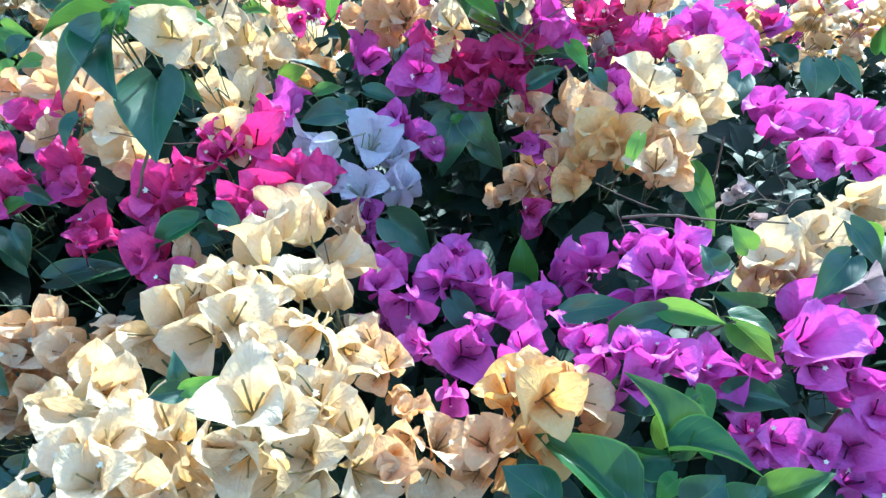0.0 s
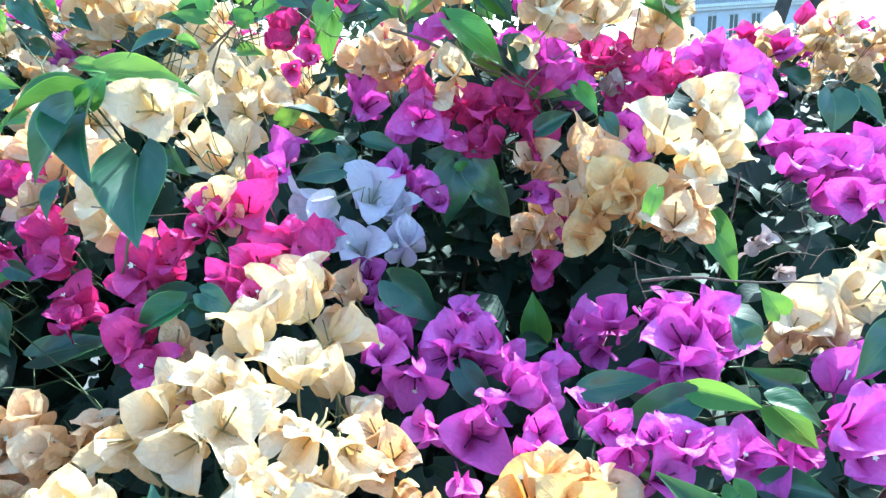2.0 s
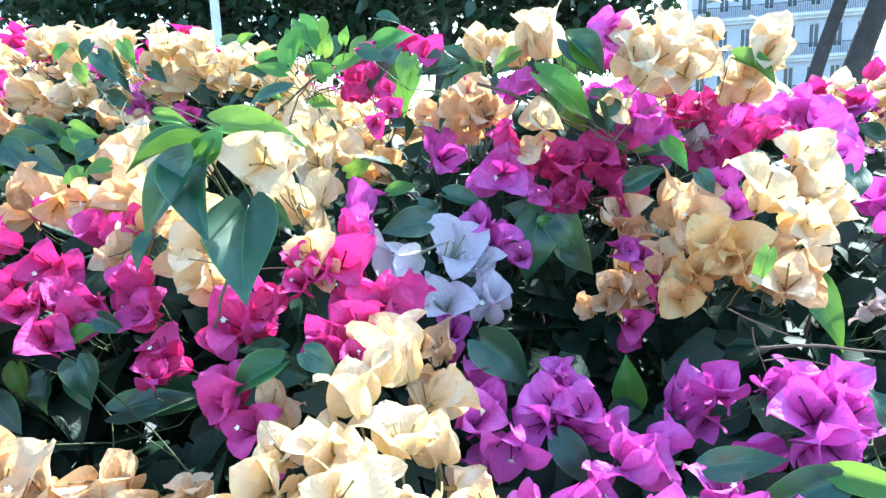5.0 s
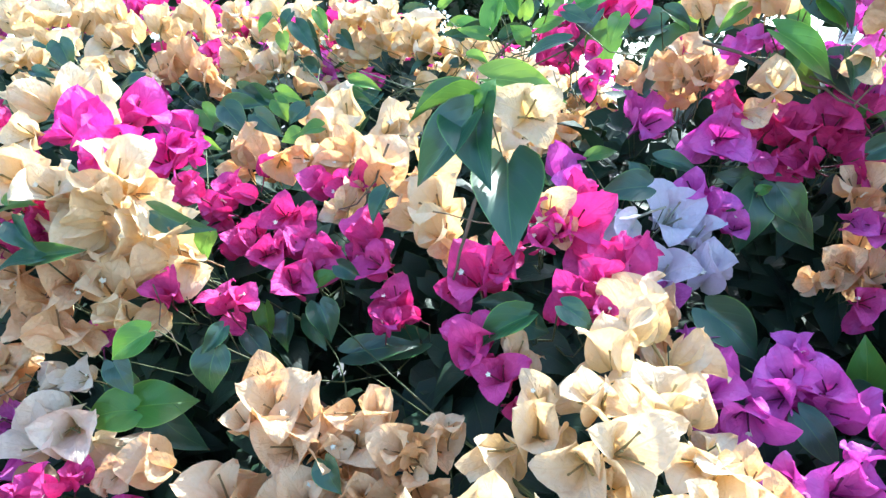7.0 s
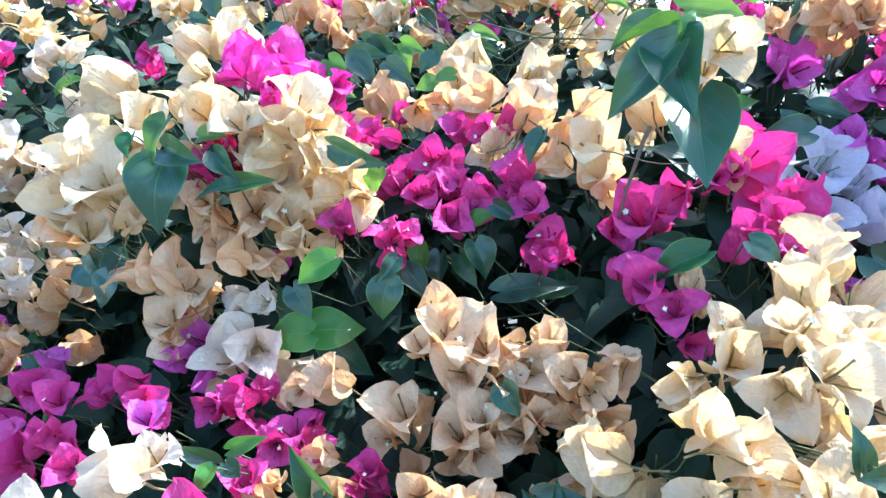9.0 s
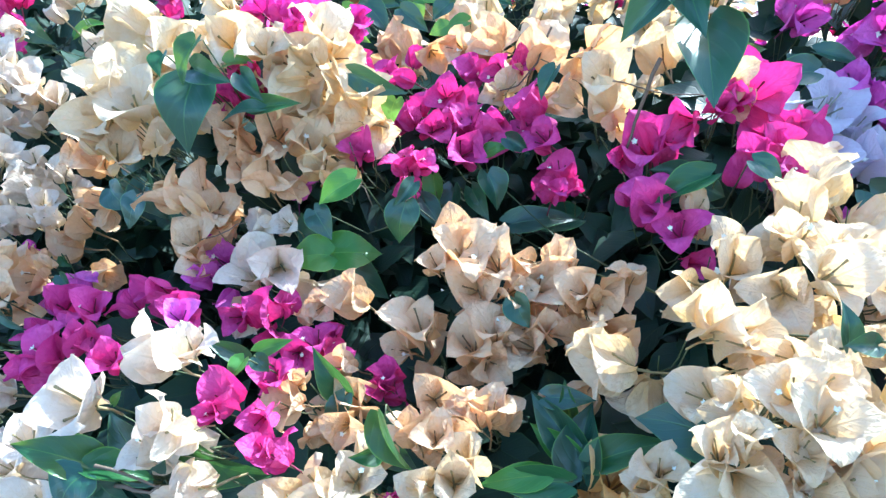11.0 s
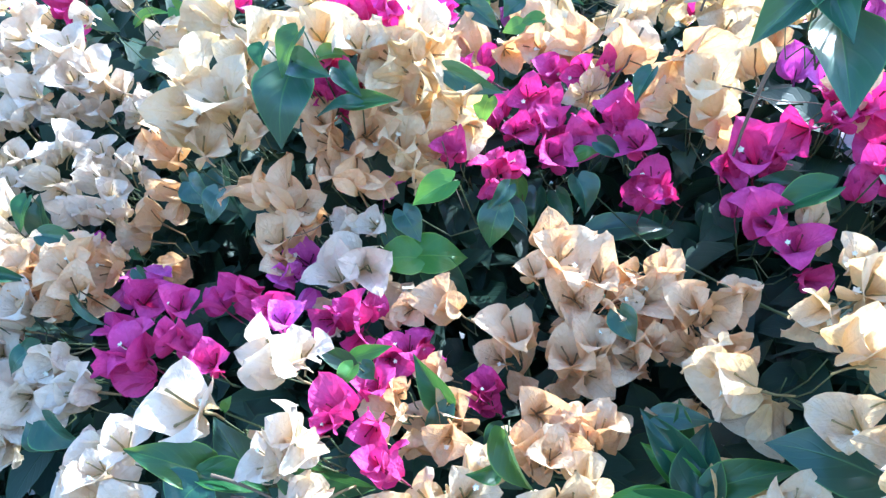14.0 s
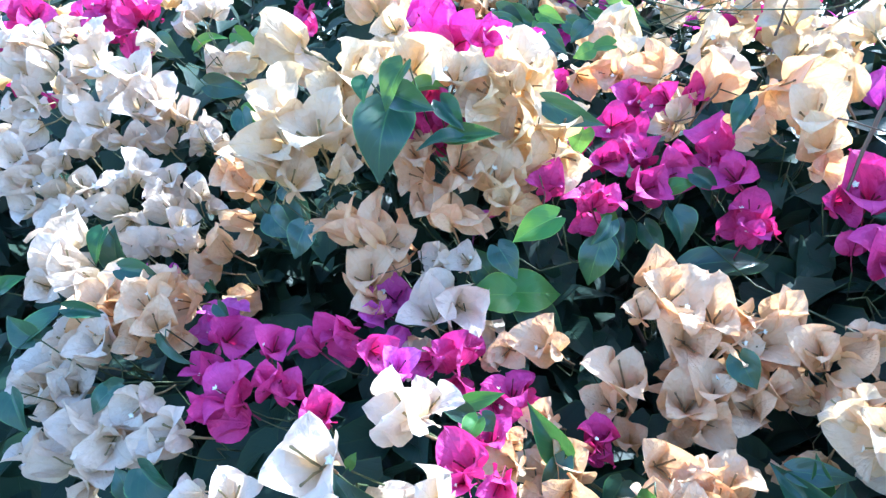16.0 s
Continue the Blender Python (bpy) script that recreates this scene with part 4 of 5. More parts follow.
flower_cluster("cream", [(0.161, 0.675, 1.543, 0.030), (0.140, 0.652, 1.532, 0.022), (0.135, 0.655, 1.567, 0.019)])
flower_cluster("cream", [(0.176, 0.697, 1.567, 0.021)])
flower_cluster("cream", [(0.222, 0.682, 1.561, 0.025), (0.218, 0.675, 1.545, 0.021)])
flower_cluster("cream", [(0.232, 0.729, 1.520, 0.025), (0.206, 0.718, 1.517, 0.020)])
flower_cluster("peach", [(-0.041, 0.669, 1.514, 0.023), (-0.034, 0.677, 1.499, 0.018)])
flower_cluster("cream", [(0.637, 1.173, 1.561, 0.033), (0.631, 1.179, 1.517, 0.032)])
flower_cluster("peach", [(-0.149, 0.884, 1.451, 0.031), (-0.187, 0.968, 1.463, 0.028)])
flower_cluster("violet", [(0.079, 0.630, 1.563, 0.021), (0.092, 0.627, 1.564, 0.018), (0.071, 0.637, 1.571, 0.016)])
flower_cluster("violet", [(0.005, 0.642, 1.530, 0.017), (0.019, 0.636, 1.525, 0.013)])
flower_cluster("pink", [(-0.114, 0.797, 1.580, 0.028), (-0.085, 0.731, 1.565, 0.023), (-0.137, 0.850, 1.556, 0.028), (-0.153, 0.894, 1.544, 0.025)])
flower_cluster("pink", [(0.585, 1.152, 1.557, 0.022)])
flower_cluster("violet", [(0.118, 0.688, 1.489, 0.018), (0.111, 0.661, 1.507, 0.013)])
flower_cluster("violet", [(-0.006, 0.645, 1.528, 0.015), (0.008, 0.642, 1.534, 0.011)])
flower_cluster("mauve", [(0.181, 0.727, 1.482, 0.016)])
flower_cluster("pink", [(0.144, 0.685, 1.505, 0.016), (0.182, 0.719, 1.506, 0.018), (0.218, 0.780, 1.483, 0.016)])
flower_cluster("peach", [(-0.046, 0.690, 1.491, 0.021)])
flower_cluster("violet", [(0.187, 0.726, 1.449, 0.022), (0.183, 0.674, 1.432, 0.020)])
flower_cluster("violet", [(0.083, 0.680, 1.547, 0.015), (0.097, 0.669, 1.536, 0.013), (0.073, 0.680, 1.521, 0.013), (0.101, 0.686, 1.511, 0.014)])
flower_cluster("pink", [(-0.144, 0.747, 1.553, 0.016), (-0.121, 0.705, 1.532, 0.013), (-0.047, 0.684, 1.527, 0.013)])
flower_cluster("cream", [(-0.102, 0.231, 1.300, 0.014), (-0.117, 0.219, 1.313, 0.012), (-0.105, 0.224, 1.281, 0.014)])
flower_cluster("cream", [(-0.127, 0.228, 1.318, 0.011), (-0.116, 0.233, 1.321, 0.010), (-0.142, 0.237, 1.310, 0.009)])

# ---- the leafy shoots ----
leaf_sprig([(-0.174, 0.399, 1.478, -0.164, 0.362, 1.445, 0.033, 3, 8), (-0.161, 0.415, 1.450, -0.154, 0.385, 1.404, 0.041, 3, -10), (-0.175, 0.385, 1.477, -0.207, 0.391, 1.440, 0.030, 0, 10), (-0.170, 0.414, 1.496, -0.127, 0.431, 1.486, 0.019, 1), (-0.176, 0.396, 1.480, -0.164, 0.400, 1.496, 0.015, 1), (-0.178, 0.397, 1.486, -0.208, 0.382, 1.476, 0.019, 2, 30), (-0.150, 0.432, 1.452, -0.140, 0.428, 1.436, 0.012)])
leaf_sprig([(-0.029, 0.722, 1.537, -0.079, 0.727, 1.485, 0.061, 3, 10), (-0.057, 0.732, 1.555, -0.097, 0.734, 1.546, 0.036, 3, 0), (-0.106, 0.763, 1.558, -0.119, 0.766, 1.506, 0.038, 1, 0), (-0.121, 0.760, 1.572, -0.158, 0.762, 1.525, 0.032, 0, 20), (-0.142, 0.779, 1.578, -0.098, 0.778, 1.593, 0.028, 1, 0), (-0.047, 0.721, 1.566, -0.028, 0.722, 1.544, 0.029, 1, 0), (0.013, 0.714, 1.565, -0.023, 0.721, 1.544, 0.030, 0, 0)])
leaf_sprig([(-0.002, 0.644, 1.554, -0.023, 0.637, 1.537, 0.014), (0.032, 0.628, 1.529, 0.031, 0.614, 1.500, 0.017), (0.043, 0.611, 1.557, 0.068, 0.606, 1.531, 0.022)])
leaf_sprig([(0.030, 0.655, 1.518, 0.064, 0.648, 1.489, 0.040, 1, 0), (0.061, 0.653, 1.512, 0.082, 0.648, 1.482, 0.038, 0, 0), (0.039, 0.628, 1.559, 0.067, 0.624, 1.530, 0.026, 3, 0), (0.038, 0.652, 1.527, 0.019, 0.658, 1.500, 0.021, 0, 0)])
leaf_sprig([(0.192, 0.672, 1.544, 0.227, 0.662, 1.521, 0.021, 1)])
leaf_sprig([(-0.223, 0.780, 1.610, -0.198, 0.771, 1.576, 0.026, 1), (-0.233, 0.763, 1.584, -0.208, 0.763, 1.581, 0.014, 1), (-0.220, 0.799, 1.558, -0.190, 0.807, 1.572, 0.018), (-0.230, 0.831, 1.526, -0.199, 0.825, 1.525, 0.023), (-0.218, 0.842, 1.507, -0.205, 0.834, 1.473, 0.020)])
leaf_sprig([(-0.129, 0.400, 1.512, -0.152, 0.398, 1.506, 0.009), (-0.236, 0.678, 1.530, -0.215, 0.673, 1.524, 0.014, 1), (-0.232, 0.739, 1.563, -0.264, 0.722, 1.554, 0.017), (-0.411, 0.818, 1.520, -0.374, 0.823, 1.510, 0.021, 1), (-0.507, 0.875, 1.599, -0.474, 0.859, 1.562, 0.027), (-0.387, 0.744, 1.499, -0.355, 0.737, 1.490, 0.017)])
leaf_sprig([(0.413, 0.753, 1.454, 0.412, 0.745, 1.412, 0.046), (0.446, 0.757, 1.455, 0.469, 0.746, 1.421, 0.016), (0.538, 1.046, 1.456, 0.501, 1.048, 1.485, 0.035), (0.693, 1.148, 1.517, 0.675, 1.153, 1.536, 0.047), (0.713, 1.109, 1.471, 0.711, 1.105, 1.514, 0.036, 1)])
leaf_sprig([(0.123, 0.307, 1.265, 0.110, 0.332, 1.299, 0.034, 2, 20), (0.126, 0.302, 1.268, 0.162, 0.287, 1.271, 0.025, 2, -40), (0.121, 0.302, 1.266, 0.097, 0.310, 1.265, 0.019, 2, -30), (0.129, 0.316, 1.262, 0.144, 0.326, 1.289, 0.023, 2, -25), (0.150, 0.317, 1.258, 0.140, 0.330, 1.272, 0.013, 1, 0)])
leaf_sprig([(0.094, 0.292, 1.248, 0.060, 0.318, 1.274, 0.035, 2, 25), (0.111, 0.292, 1.246, 0.100, 0.308, 1.263, 0.025, 0, 10), (0.062, 0.297, 1.244, 0.039, 0.309, 1.256, 0.029, 0, 15), (0.053, 0.314, 1.249, 0.051, 0.321, 1.259, 0.013, 0, 0)])
leaf_sprig([(0.125, 0.276, 1.258, 0.140, 0.279, 1.271, 0.026, 0, 0), (0.144, 0.274, 1.258, 0.157, 0.274, 1.268, 0.024, 0, 0), (0.170, 0.293, 1.248, 0.198, 0.288, 1.265, 0.020, 2, -20), (0.123, 0.291, 1.260, 0.112, 0.288, 1.250, 0.012, 1, 0)])
leaf_sprig([(0.132, 0.358, 1.273, 0.101, 0.363, 1.266, 0.030, 0, 0), (0.176, 0.360, 1.267, 0.205, 0.346, 1.268, 0.022, 0, 0), (0.149, 0.343, 1.280, 0.156, 0.333, 1.268, 0.017, 1, 0)])
leaf_sprig([(0.140, 0.383, 1.308, 0.100, 0.387, 1.290, 0.024, 0, 0), (0.091, 0.415, 1.299, 0.131, 0.408, 1.307, 0.020, 0, 0), (0.143, 0.384, 1.313, 0.175, 0.369, 1.308, 0.016, 1, 10), (0.178, 0.369, 1.311, 0.202, 0.354, 1.305, 0.023, 2, -30), (0.183, 0.376, 1.305, 0.202, 0.359, 1.289, 0.022, 1, 0)])
leaf_sprig([(0.205, 0.400, 1.306, 0.178, 0.395, 1.318, 0.021), (0.181, 0.408, 1.329, 0.175, 0.414, 1.345, 0.022), (0.217, 0.442, 1.333, 0.206, 0.443, 1.349, 0.019)])
leaf_sprig([(0.253, 0.390, 1.341, 0.229, 0.379, 1.319, 0.023), (0.297, 0.458, 1.340, 0.312, 0.447, 1.324, 0.022), (0.290, 0.452, 1.346, 0.311, 0.444, 1.315, 0.020)])
leaf_sprig([(0.078, 0.548, 1.277, 0.074, 0.551, 1.317, 0.027), (0.062, 0.536, 1.275, 0.087, 0.539, 1.275, 0.021), (0.014, 0.474, 1.287, 0.037, 0.458, 1.259, 0.024), (-0.036, 0.525, 1.337, -0.002, 0.513, 1.306, 0.035)])
leaf_sprig([(0.016, 0.650, 1.409, 0.006, 0.640, 1.352, 0.042, 0, 0), (0.031, 0.645, 1.413, 0.057, 0.637, 1.376, 0.033, 0, 0), (0.038, 0.652, 1.390, 0.067, 0.643, 1.359, 0.031, 0, 0), (0.021, 0.661, 1.415, -0.016, 0.662, 1.420, 0.023, 0, 0), (0.017, 0.640, 1.407, 0.028, 0.641, 1.413, 0.011, 1, 0)])
leaf_sprig([(-0.064, 0.638, 1.434, -0.026, 0.636, 1.420, 0.019), (-0.077, 0.566, 1.420, -0.113, 0.561, 1.416, 0.027), (-0.123, 0.696, 1.433, -0.095, 0.702, 1.441, 0.018, 1), (-0.078, 0.625, 1.419, -0.088, 0.624, 1.435, 0.019)])
leaf_sprig([(-0.150, 0.417, 1.362, -0.182, 0.413, 1.340, 0.021), (-0.161, 0.454, 1.357, -0.187, 0.446, 1.360, 0.015), (-0.155, 0.434, 1.353, -0.139, 0.435, 1.346, 0.019), (-0.129, 0.397, 1.375, -0.111, 0.394, 1.365, 0.016)])
leaf_sprig([(-0.304, 0.464, 1.347, -0.293, 0.456, 1.323, 0.024), (-0.288, 0.477, 1.306, -0.237, 0.488, 1.316, 0.024), (-0.102, 0.265, 1.324, -0.105, 0.270, 1.341, 0.010), (-0.090, 0.244, 1.336, -0.076, 0.246, 1.341, 0.008), (-0.096, 0.254, 1.330, -0.108, 0.249, 1.330, 0.010)])
leaf_sprig([(-0.228, 0.321, 1.248, -0.201, 0.319, 1.253, 0.015), (-0.215, 0.321, 1.237, -0.219, 0.321, 1.259, 0.012)])
leaf_sprig([(0.228, 0.600, 1.363, 0.250, 0.569, 1.311, 0.018, 1), (0.216, 0.597, 1.371, 0.239, 0.584, 1.353, 0.017), (0.157, 0.508, 1.403, 0.146, 0.503, 1.378, 0.011), (0.302, 0.675, 1.440, 0.278, 0.653, 1.406, 0.029)])
leaf_sprig([(0.128, 0.651, 1.474, 0.143, 0.637, 1.448, 0.019), (0.087, 0.614, 1.440, 0.117, 0.615, 1.454, 0.020), (0.141, 0.605, 1.449, 0.153, 0.602, 1.432, 0.017), (-0.194, 0.841, 1.446, -0.164, 0.850, 1.459, 0.028)])
leaf_sprig([(-0.627, 0.604, 1.555, -0.615, 0.601, 1.527, 0.026), (-0.687, 0.626, 1.556, -0.653, 0.626, 1.550, 0.015), (-0.600, 0.543, 1.524, -0.579, 0.545, 1.517, 0.013), (-0.576, 0.652, 1.522, -0.605, 0.642, 1.507, 0.021)])
leaf_sprig([(-0.561, 0.730, 1.489, -0.527, 0.719, 1.460, 0.030), (-0.535, 0.770, 1.512, -0.498, 0.773, 1.484, 0.027), (-0.459, 0.671, 1.481, -0.427, 0.667, 1.458, 0.026), (-0.399, 0.645, 1.464, -0.416, 0.638, 1.455, 0.019), (-0.539, 0.743, 1.486, -0.494, 0.754, 1.491, 0.033)])
leaf_sprig([(-0.496, 0.632, 1.459, -0.480, 0.633, 1.448, 0.012, 1), (-0.386, 0.408, 1.423, -0.349, 0.410, 1.409, 0.016), (-0.365, 0.433, 1.404, -0.368, 0.427, 1.387, 0.019), (-0.463, 0.373, 1.430, -0.443, 0.374, 1.432, 0.014), (-0.434, 0.360, 1.402, -0.404, 0.365, 1.407, 0.015)])
leaf_sprig([(-0.398, 0.383, 1.299, -0.365, 0.402, 1.301, 0.034, 1, 0), (-0.396, 0.378, 1.299, -0.422, 0.360, 1.297, 0.029, 1, 0), (-0.390, 0.391, 1.292, -0.359, 0.395, 1.263, 0.027, 0, 0), (-0.413, 0.399, 1.299, -0.433, 0.394, 1.324, 0.025, 0, 0)])
leaf_sprig([(-0.367, 0.366, 1.357, -0.392, 0.358, 1.341, 0.021), (-0.406, 0.378, 1.331, -0.391, 0.374, 1.312, 0.021), (-0.338, 0.397, 1.351, -0.347, 0.384, 1.338, 0.013), (-0.354, 0.450, 1.328, -0.335, 0.446, 1.304, 0.019)])
leaf_sprig([(-0.323, 0.484, 1.331, -0.306, 0.475, 1.308, 0.019), (-0.343, 0.394, 1.337, -0.346, 0.387, 1.309, 0.025), (-0.245, 0.512, 1.304, -0.294, 0.487, 1.293, 0.027), (-0.257, 0.360, 1.290, -0.246, 0.356, 1.273, 0.019)])
leaf_sprig([(-0.352, 0.473, 1.342, -0.349, 0.471, 1.316, 0.019), (-0.337, 0.479, 1.332, -0.338, 0.468, 1.307, 0.021), (-0.293, 0.478, 1.373, -0.275, 0.476, 1.362, 0.015), (-0.308, 0.471, 1.362, -0.291, 0.474, 1.370, 0.016)])
leaf_sprig([(-0.262, 0.501, 1.424, -0.271, 0.491, 1.401, 0.017), (-0.504, 0.904, 1.597, -0.482, 0.886, 1.554, 0.026), (-0.511, 0.843, 1.583, -0.506, 0.837, 1.558, 0.019, 1), (-0.526, 0.845, 1.605, -0.545, 0.839, 1.585, 0.019)])
leaf_sprig([(-0.450, 0.911, 1.520, -0.412, 0.914, 1.502, 0.020, 1), (-0.438, 0.881, 1.489, -0.484, 0.874, 1.509, 0.026), (-0.394, 0.863, 1.502, -0.438, 0.851, 1.466, 0.026), (-0.368, 0.748, 1.476, -0.385, 0.740, 1.449, 0.016), (-0.336, 0.942, 1.551, -0.373, 0.929, 1.532, 0.023), (-0.279, 0.798, 1.532, -0.258, 0.806, 1.536, 0.017)])
leaf_sprig([(-0.283, 0.818, 1.576, -0.250, 0.830, 1.587, 0.018), (-0.277, 0.823, 1.567, -0.251, 0.824, 1.570, 0.017, 1), (-0.235, 0.808, 1.583, -0.219, 0.812, 1.593, 0.019), (-0.212, 0.803, 1.557, -0.178, 0.807, 1.567, 0.023), (-0.384, 0.976, 1.621, -0.351, 0.978, 1.625, 0.019)])
leaf_sprig([(-0.232, 0.775, 1.600, -0.219, 0.770, 1.573, 0.018), (-0.206, 0.787, 1.610, -0.207, 0.773, 1.573, 0.027, 1), (-0.186, 0.793, 1.593, -0.191, 0.787, 1.571, 0.016), (-0.262, 0.763, 1.570, -0.237, 0.764, 1.564, 0.018), (-0.153, 0.780, 1.587, -0.169, 0.763, 1.562, 0.022), (-0.146, 0.834, 1.619, -0.120, 0.834, 1.612, 0.019)])
leaf_sprig([(-0.466, 0.342, 1.420, -0.464, 0.323, 1.379, 0.038), (-0.453, 0.333, 1.444, -0.461, 0.322, 1.420, 0.020), (-0.472, 0.325, 1.436, -0.471, 0.317, 1.424, 0.014), (-0.460, 0.337, 1.427, -0.435, 0.337, 1.420, 0.020), (-0.438, 0.354, 1.423, -0.422, 0.353, 1.407, 0.016), (-0.427, 0.357, 1.402, -0.449, 0.343, 1.399, 0.013)])
leaf_sprig([(-0.412, 0.182, 1.254, -0.440, 0.166, 1.271, 0.021, 2, 25), (-0.409, 0.178, 1.256, -0.386, 0.192, 1.248, 0.016, 2, -30), (-0.407, 0.172, 1.257, -0.412, 0.158, 1.248, 0.031, 0, 0), (-0.404, 0.206, 1.237, -0.430, 0.205, 1.263, 0.026, 0, 0), (-0.404, 0.177, 1.250, -0.392, 0.179, 1.240, 0.017, 0, 0), (-0.429, 0.188, 1.261, -0.429, 0.192, 1.266, 0.008, 1, 0)])
leaf_sprig([(-0.396, 0.223, 1.240, -0.357, 0.233, 1.221, 0.031, 2, 15), (-0.417, 0.202, 1.274, -0.416, 0.207, 1.279, 0.006, 1, 0)])
leaf_sprig([(-0.341, 0.291, 1.248, -0.358, 0.285, 1.273, 0.018), (-0.338, 0.286, 1.247, -0.346, 0.274, 1.227, 0.014), (-0.292, 0.241, 1.270, -0.278, 0.240, 1.241, 0.015), (-0.298, 0.245, 1.247, -0.309, 0.235, 1.246, 0.011)])
leaf_sprig([(-0.203, 0.298, 1.218, -0.205, 0.319, 1.251, 0.028, 3, 0), (-0.207, 0.308, 1.224, -0.239, 0.323, 1.249, 0.022, 3, 0), (-0.208, 0.303, 1.224, -0.236, 0.310, 1.236, 0.016, 1, 0), (-0.198, 0.298, 1.227, -0.161, 0.305, 1.245, 0.020, 2, -20), (-0.205, 0.299, 1.219, -0.225, 0.306, 1.228, 0.017, 0, 0)])
leaf_sprig([(-0.211, 0.283, 1.222, -0.253, 0.278, 1.218, 0.019, 2, 0), (-0.222, 0.280, 1.226, -0.254, 0.271, 1.218, 0.013, 1, 0), (-0.309, 0.301, 1.232, -0.315, 0.290, 1.218, 0.019, 0, 0), (-0.310, 0.283, 1.224, -0.292, 0.278, 1.211, 0.020, 0, 0)])
leaf_sprig([(-0.136, 0.289, 1.258, -0.180, 0.298, 1.258, 0.033, 0, 0), (-0.138, 0.289, 1.247, -0.157, 0.298, 1.255, 0.029, 0, 0), (-0.137, 0.313, 1.293, -0.117, 0.312, 1.304, 0.019, 0, 0)])
leaf_sprig([(-0.383, 0.259, 1.277, -0.400, 0.248, 1.290, 0.009), (-0.373, 0.246, 1.284, -0.377, 0.236, 1.275, 0.012, 1), (-0.394, 0.285, 1.267, -0.373, 0.292, 1.275, 0.009, 1), (-0.375, 0.258, 1.279, -0.368, 0.259, 1.271, 0.011)])
leaf_sprig([(-0.699, 0.281, 1.270, -0.716, 0.254, 1.243, 0.022), (-0.746, 0.275, 1.285, -0.731, 0.284, 1.295, 0.014), (-0.705, 0.332, 1.320, -0.706, 0.320, 1.297, 0.017), (-0.704, 0.341, 1.290, -0.706, 0.343, 1.322, 0.022), (-0.664, 0.310, 1.301, -0.635, 0.319, 1.293, 0.018)])
leaf_sprig([(-0.593, 0.324, 1.280, -0.582, 0.322, 1.269, 0.011), (-0.631, 0.359, 1.281, -0.623, 0.358, 1.273, 0.011), (-0.594, 0.275, 1.276, -0.575, 0.278, 1.256, 0.011), (-0.627, 0.260, 1.238, -0.639, 0.248, 1.223, 0.018), (-0.622, 0.263, 1.242, -0.636, 0.257, 1.238, 0.012)])
leaf_sprig([(-0.555, 0.213, 1.229, -0.534, 0.215, 1.216, 0.023), (-0.709, 0.247, 1.223, -0.692, 0.239, 1.201, 0.023), (-0.704, 0.266, 1.258, -0.721, 0.260, 1.274, 0.020), (-0.684, 0.279, 1.279, -0.660, 0.290, 1.273, 0.012), (-0.576, 0.221, 1.202, -0.586, 0.220, 1.216, 0.016)])
leaf_sprig([(-0.535, 0.350, 1.338, -0.541, 0.344, 1.315, 0.027), (-0.571, 0.361, 1.340, -0.549, 0.356, 1.327, 0.024), (-0.651, 0.436, 1.405, -0.641, 0.429, 1.382, 0.022), (-0.763, 0.574, 1.476, -0.733, 0.580, 1.453, 0.027), (-0.805, 0.506, 1.467, -0.782, 0.510, 1.451, 0.025), (-0.767, 0.529, 1.424, -0.727, 0.541, 1.419, 0.027), (-0.835, 0.593, 1.459, -0.807, 0.609, 1.478, 0.026)])
leaf_sprig([(0.017, 0.613, 1.531, 0.066, 0.620, 1.495, 0.032, 1), (0.069, 0.621, 1.515, 0.072, 0.616, 1.485, 0.021), (0.045, 0.611, 1.555, 0.062, 0.607, 1.533, 0.025), (0.089, 0.643, 1.468, 0.121, 0.647, 1.472, 0.019), (0.134, 0.659, 1.462, 0.101, 0.653, 1.465, 0.014)])
leaf_sprig([(-0.516, 0.706, 1.491, -0.487, 0.700, 1.463, 0.031), (-0.525, 0.772, 1.505, -0.485, 0.778, 1.491, 0.030), (-0.466, 0.700, 1.475, -0.483, 0.694, 1.469, 0.024), (-0.482, 0.759, 1.497, -0.469, 0.759, 1.474, 0.024), (-0.530, 0.721, 1.476, -0.541, 0.713, 1.464, 0.032)])
leaf_sprig([(-0.582, 0.391, 1.355, -0.558, 0.393, 1.357, 0.026), (-0.625, 0.433, 1.330, -0.626, 0.425, 1.312, 0.024), (-0.575, 0.403, 1.340, -0.561, 0.401, 1.306, 0.031), (-0.689, 0.484, 1.401, -0.669, 0.490, 1.396, 0.021), (-0.803, 0.597, 1.416, -0.781, 0.611, 1.435, 0.028)])
leaf_sprig([(-0.148, 0.718, 1.571, -0.122, 0.717, 1.559, 0.018), (-0.097, 0.685, 1.558, -0.106, 0.672, 1.534, 0.020, 1), (-0.060, 0.670, 1.559, -0.036, 0.673, 1.544, 0.017), (-0.004, 0.679, 1.552, 0.014, 0.672, 1.537, 0.016), (0.038, 0.670, 1.553, 0.057, 0.673, 1.535, 0.017)])
leaf_sprig([(-0.222, 0.726, 1.562, -0.208, 0.740, 1.602, 0.025, 1), (-0.211, 0.731, 1.576, -0.223, 0.733, 1.585, 0.016, 1), (-0.192, 0.745, 1.572, -0.183, 0.743, 1.592, 0.016, 1), (-0.164, 0.716, 1.578, -0.161, 0.714, 1.594, 0.013, 1), (-0.226, 0.720, 1.553, -0.256, 0.720, 1.561, 0.017, 1)])
